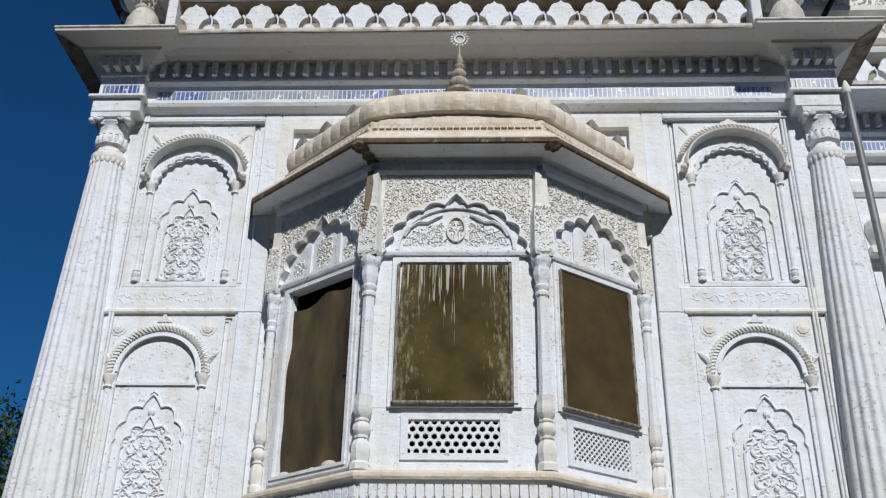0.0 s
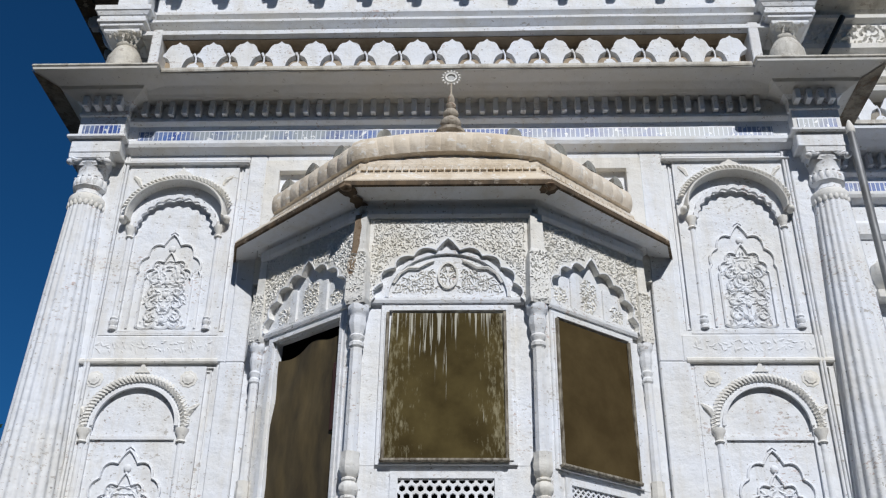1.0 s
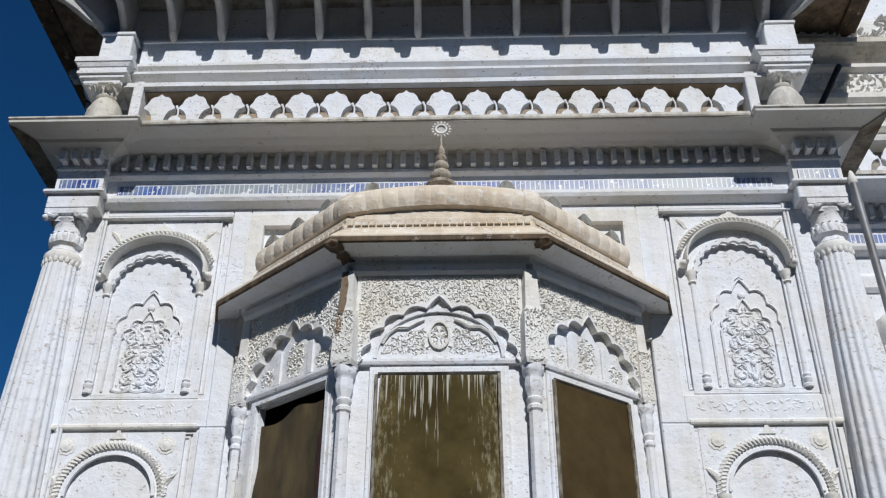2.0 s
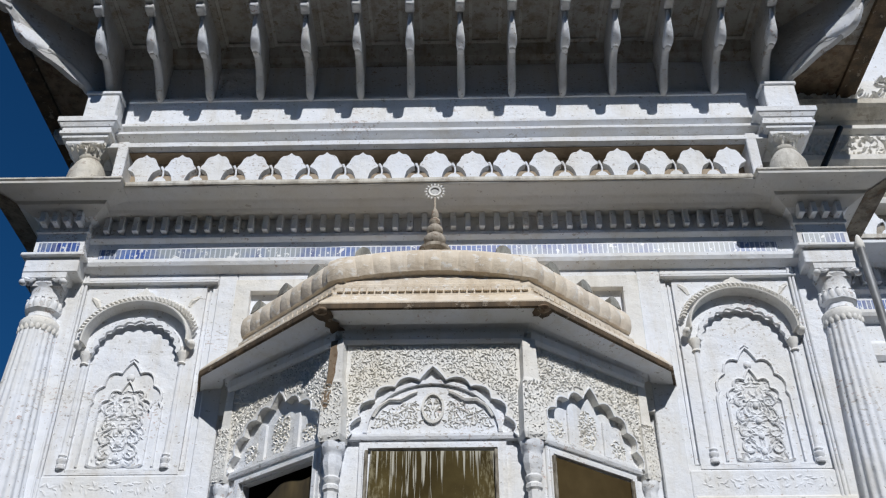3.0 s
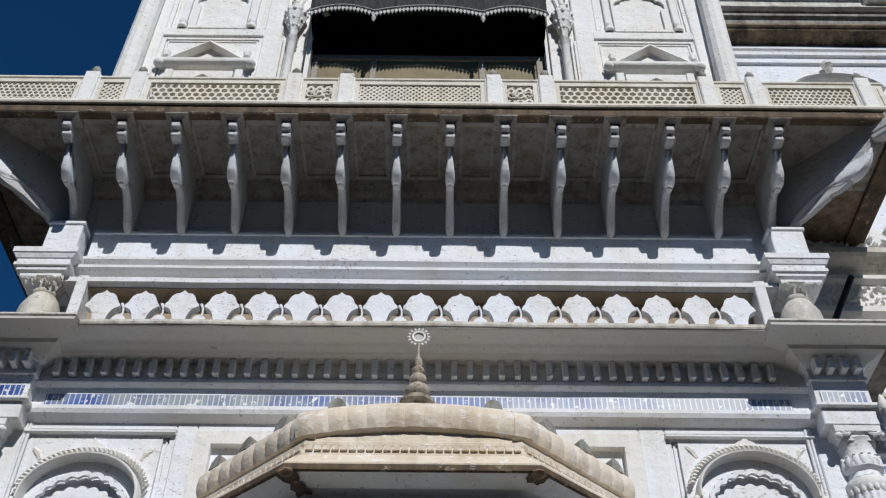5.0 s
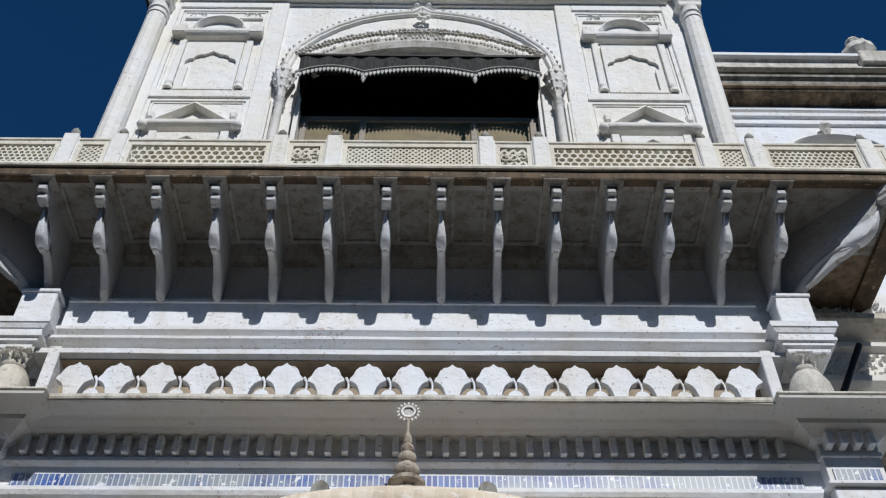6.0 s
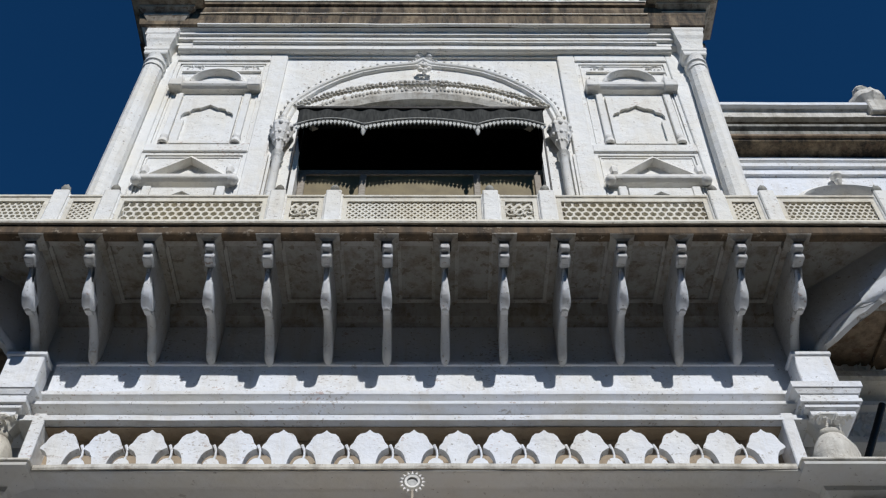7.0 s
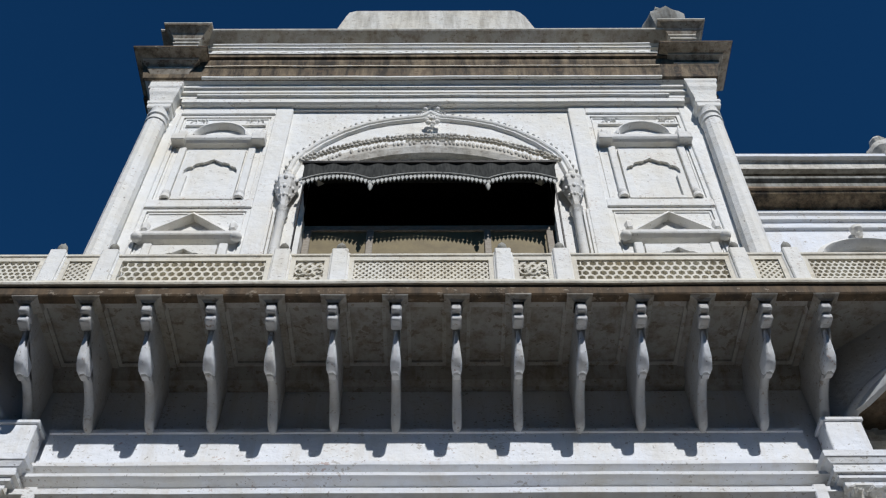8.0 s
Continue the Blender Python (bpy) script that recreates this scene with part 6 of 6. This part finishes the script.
def swag(x):
    f = (x + 1.66) / 3.32
    if f < 0.27:
        g = f / 0.27
    elif f < 0.73:
        g = (f - 0.27) / 0.46
    else:
        g = (f - 0.73) / 0.27
    return AZ - 0.44 + 0.15 * math.sin(math.pi * g) ** 0.8


b = B()
N = 96
loops = []
for i in range(N + 1):
    x = -1.66 + 3.32 * i / N
    loops.append([(x, -0.375 + 0.012 * math.sin(x * 21), AZ), (x, -0.38 + 0.02 * math.sin(x * 21 + 0.6), (AZ + swag(x)) / 2), (x, -0.375 + 0.012 * math.sin(x * 21 + 1), swag(x)), (x, -0.36, swag(x)), (x, -0.36, AZ)])
r = quad_strip(b, loops)
b.faces.new(r[0]), b.faces.new(list(reversed(r[-1])))
part("valance", b, AWNING, aw, "black scalloped valance", True)
b = B()
prism(b, [(-0.014, 0.0), (-0.026, -0.035), (-0.018, -0.05), (0.0, -0.095), (0.018, -0.05), (0.026, -0.035), (0.014, 0.0)], -0.385, -0.36)
fr = part("fringe_tooth", b, FRINGE, aw)
fr.matrix_basis = pose(-1.635, 0, swag(-1.635))
for i in range(1, 62):
    x = -1.635 + i * 0.0536
    again(fr, pose(x, 0, swag(x)))
for x in (-0.7636, 0.7636):
    b = B()
    lathe(b, [(0.010, 0.0), (0.026, -0.02), (0.014, -0.06), (0.034, -0.10), (0.030, -0.14), (0.008, -0.20)], x, -0.372, 10)
    o = part("pendant", b, FRINGE, aw, "grey tassel pendant", True)
    o.location.z = swag(x)
b = B()
tube(b, [(-1.68 + 3.36 * i / 60, -0.383, swag(min(1.66, max(-1.66, -1.68 + 3.36 * i / 60))) + 0.05) for i in range(61)], 0.010, 5)
part("braid", b, FRINGE, aw, "grey braid")
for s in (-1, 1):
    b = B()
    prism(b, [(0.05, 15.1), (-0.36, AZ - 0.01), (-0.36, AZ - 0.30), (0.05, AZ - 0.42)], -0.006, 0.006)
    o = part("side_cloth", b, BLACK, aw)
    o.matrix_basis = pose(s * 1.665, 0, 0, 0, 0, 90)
    b = B()
    tube(b, [(s * 1.64, -0.35, 11.42), (s * 1.64, -0.35, AZ)], 0.013, 6)
    part("rod", b, IRON, aw)
b = B()
tube(b, [(-1.70, -0.38, AZ + 0.01), (1.70, -0.38, AZ + 0.01)], 0.03, 6)
part("front_rod", b, IRON, aw)
# framed jambs of the middle bay
for s in (-1, 1):
    for d, x in ((0.02, 2.10), (0.03, 2.05)):
        b = B()
        box(b, min(s * x, s * (x - 0.03)), max(s * x, s * (x - 0.03)), 0.06 - d - 0.03, 0.062, 11.4, 14.4)
        part("trim", b, LIME, wall_upper)
b = B()
box(b, -2.12, 2.12, 0.02, 0.062, 17.06, 17.13)
part("trim", b, LIME, wall_upper)

b = B()
moulding(b, [(0.061, 17.105), (-0.05, 17.11), (-0.085, 17.13), (-0.085, 17.225), (0.061, 17.235)], -3.82, 3.90, wob=0.005)
part("trim", b, LIME, wall_upper)

# ---------------------------------------------------------------- annex beside the tower
AY = 1.2
ax = thing("annex_building", "long white annex with petal parapet and stained roof cornice", "building")
b = B()
box(b, 4.25, 22.0, AY, AY + 6.0, 0, 16.3)
part("wall", b, WHITE, ax)


def annex_mould(name, prof, mat, label=""):
    bb = B()
    moulding(bb, [(AY - o, z) for o, z in prof] + [(AY + 0.05, prof[-1][1]), (AY + 0.05, prof[0][1])], 4.22, 22.0, wob=0.006)
    return part(name, bb, mat, ax, label)


annex_mould("cornice", LOW, WHITE)
annex_mould("cornice_lip", [(0.40, 8.735), (0.57, 8.735), (0.572, 8.79), (0.40, 8.80)], STONE)
b = B()
box(b, 4.3, 21.0, AY - 0.035, AY - 0.015, 8.075, 8.205)
part("tile_band", b, TILES, ax, "worn blue and grey tile band")
dm = bpy.data.meshes["dentil"]
for i in range(26):
    o = new("dentil", dm)
    o.parent = ax
    o.matrix_basis = pose(4.45 + i * DX, AY, 0)
annex_mould("frame", [(0.02, 7.4), (0.06, 7.45), (0.06, 7.60), (0.02, 7.66)], WHITE)
for i in range(12):
    o = new("petal", petal.data)
    o.parent = ax
    o.matrix_basis = pose(4.75 + i * PX, AY - 0.05, 8.80)
    o = new("bud", bud.data)
    o.parent = ax
    o.matrix_basis = pose(4.75 + (i + 0.5) * PX, AY - 0.05, 8.80)
annex_mould("parapet_back", [(0.20, 8.79), (0.20, 9.34)], SOFFIT_SHADE)
annex_mould("parapet_coping", [(0.20, 9.34), (0.42, 9.36), (0.44, 9.42), (0.34, 9.48), (0.30, 9.56), (0.40, 9.60), (0.40, 9.68), (0.30, 9.72)], CARVED)
annex_mould("carved_band", [(0.22, 9.70), (0.22, 10.02), (0.30, 10.06), (0.36, 10.12), (0.36, 10.20), (0.26, 10.24), (0.26, 10.62), (0.34, 10.66), (0.34, 10.72), (0.24, 10.75)], CARVED)
b = B()
leaves(b, lambda x, z: True, 4.3, 8.0, 9.74, 10.0, 0.060, AY - 0.215, 0.055, 0.05, 701)
leaves(b, lambda x, z: True, 4.3, 8.0, 10.26, 10.60, 0.062, AY - 0.255, 0.055, 0.05, 702)
tagged(part("relief", b, CARVED, ax, "bands of carved leaf relief"), kind="stuff")
annex_mould("mid_cornice", [(0.24, 10.75), (0.30, 10.84), (0.46, 10.92), (0.50, 10.96), (0.50, 11.04), (0.20, 11.10)], STONE, "stained ledge")
b = B()
for i in range(10):
    leaves(b, lambda x, z: (z - 11.15) < 0.5 * abs(math.sin((x - 4.3) * 4.2)) + 0.12, 4.3 + i * 0.4, 4.7 + i * 0.4, 11.12, 11.62, 0.07, AY - 0.30, 0.07, 0.08, 720 + i)
moulding(b, [(AY - 0.30, 11.08), (AY - 0.30, 11.55), (AY + 0.05, 11.55), (AY + 0.05, 11.08)], 4.3, 9.0)
part("flower_parapet", b, CARVED, ax, "parapet carved with large flowers")
annex_mould("upper_mould", [(0.0, 15.50), (0.05, 15.52), (0.05, 15.58), (0.02, 15.60), (0.02, 15.68), (0.07, 15.70), (0.07, 15.78), (0.02, 15.80)], WHITE)
annex_mould("white_strip", [(0.02, 15.84), (0.07, 15.86), (0.07, 15.93), (0.02, 15.95)], WHITE)
annex_mould("cove", [(0.02, 15.95), (0.08, 16.00), (0.28, 16.08), (0.30, 16.14)], STAINED, "cove blackened by rain")
annex_mould("cove_lip", [(0.30, 16.13), (0.34, 16.14), (0.34, 16.18), (0.28, 16.19)], RUST)
annex_mould("fascia", [(0.28, 16.19), (0.28, 16.36), (0.34, 16.40), (0.34, 16.46), (0.24, 16.48)], GREYSTONE, "mottled grey fascia")
annex_mould("recess", [(0.24, 16.48), (0.24, 16.60), (0.32, 16.64)], SHADE_GRIME)
annex_mould("line", [(0.32, 16.62), (0.37, 16.63), (0.37, 16.67), (0.30, 16.68)], STONE)
annex_mould("parapet_top", [(0.30, 16.68), (0.32, 16.72), (0.32, 16.86), (0.36, 16.90)], STONE, "grey fluted parapet top")
annex_mould("parapet_lip", [(0.34, 16.89), (0.42, 16.91), (0.42, 16.98), (0.2, 17.0)], WHITE)
b = B()
c = 6.25
band(b, arc(c, 14.72, 0.75, 0.42, 10, 170, 24), [(0.0, AY), (-0.02, AY - 0.12), (0.06, AY - 0.18), (0.13, AY - 0.10), (0.14, AY)])
part("arch_hood", b, CARVED, ax, "curved window hood", True)
b = B()
lathe(b, [(0.03, 15.20), (0.06, 15.26), (0.035, 15.30), (0.09, 15.36), (0.09, 15.42), (0.03, 15.48)], c, AY - 0.10, 12)
part("hood_knob", b, CARVED, ax, "", True)
b = B()
lathe(b, [(0.03, 6.62), (0.12, 6.66), (0.20, 6.76), (0.24, 6.90), (0.22, 7.02), (0.10, 7.12), (0.02, 7.15)], 5.22, AY - 0.02, 20, 0.8, 8, 0.08)
box(b, 4.95, 5.55, AY - 0.20, AY, 6.52, 6.63, 0.01)
part("niche_hood", b, CARVED, ax, "domed niche hood", True)
for i in range(3):
    b = B()
    z0 = 6.0 - i * 0.25
    lathe(b, [(0.05, z0), (0.08, z0 + 0.08), (0.05, z0 + 0.2)], 5.42, AY - 0.06, 10)
    part("niche_bead", b, CARVED, ax, "", True)
ur = thing("roof_urn", "small weathered urn on the annex parapet", "urn")
b = B()
lathe(b, [(0.26, 17.03), (0.26, 17.16), (0.14, 17.22), (0.20, 17.34), (0.30, 17.48), (0.28, 17.62), (0.15, 17.74), (0.10, 17.80), (0.14, 17.90), (0.08, 18.0), (0.02, 18.06)], 7.45, AY - 0.05, 20, 1.0, 8, 0.12)
part("bowl", b, STONE, ur, "", True)
b = B()
box(b, 7.15, 8.1, AY - 0.45, AY + 0.3, 16.7, 17.04, 0.02)
part("pedestal", b, STONE, ax)

# pipe on the corner
p = thing("drain_pipe", "galvanised metal pipe standing up the tower corner", "pipe")
b = B()
tube(b, [(4.50, -0.30, 0.0), (4.50, -0.30, 3.0), (4.49, -0.30, 6.0), (4.465, -0.30, 7.93)], 0.043, 12)
part("pipe", b, METAL, p, "", True)
b = B()
lathe(b, [(0.043, 7.92), (0.05, 7.94), (0.045, 8.0), (0.02, 8.08), (0.005, 8.10)], 4.465, -0.30, 12)
part("cap", b, CARVED, p, "pale pointed cap", True)


rd = thing("waste_pipe", "short black waste pipe leaning behind the dwarf pilaster", "pipe")
b = B()
tube(b, [(5.11, 0.60, 10.44), (4.93, 0.60, 10.11), (4.70, 0.60, 9.70)], 0.04, 10)
part("pipe", b, IRON, rd, "", True)

# ---------------------------------------------------------------- trees behind
def tree(x, y, h, spread, seed):
    rnd = random.Random(seed)
    t = thing("tree", "dark green leafy tree beyond the building", "tree", pose(x, y, 0), group="trees")
    bb = B()
    tube(bb, [(0, 0, 0), (0.08, 0.05, h * 0.3), (0.0, 0.1, h * 0.62)], [0.24, 0.18, 0.08], 8)
    tips = []
    for k in range(12):
        a = rnd.uniform(0, 2 * math.pi)
        z0 = h * rnd.uniform(0.25, 0.58)
        l = spread * rnd.uniform(0.6, 1.0)
        e = Vector((math.cos(a) * l, math.sin(a) * l, z0 + h * rnd.uniform(0.12, 0.40)))
        mid = Vector((math.cos(a) * l * 0.45, math.sin(a) * l * 0.45, z0 + (e.z - z0) * 0.6))
        tube(bb, [(0, 0.05, z0), mid, e], [0.09, 0.05, 0.015], 6)
        tips += [mid, e, (mid + e) / 2]
    part("trunk", bb, BARK, t)
    vs, fs = [], []
    for tip in tips:
        for k in range(900):
            d = Vector((rnd.gauss(0, 1), rnd.gauss(0, 1), rnd.gauss(0, 0.8)))
            c0 = tip + d * spread * 0.22
            u = Vector((rnd.gauss(0, 1), rnd.gauss(0, 1), rnd.gauss(0, 1))).normalized()
            w = u.cross(Vector((rnd.gauss(0, 1), rnd.gauss(0, 1), 1.3))).normalized()
            s1 = rnd.uniform(0.05, 0.11)
            i = len(vs)
            vs += [c0 - u * s1, c0 + w * s1 * 0.4, c0 + u * s1, c0 - w * s1 * 0.4]
            fs.append((i, i + 1, i + 2, i + 3))
    me = bpy.data.meshes.new("crown")
    me.from_pydata([tuple(v) for v in vs], [], fs)
    me.materials.append(LEAF)
    o = new("crown", me)
    o.parent = t
    return t


tree(-11.9, 11.0, 8.3, 2.6, 5)
tree(-14.5, 13.5, 8.4, 3.0, 6)
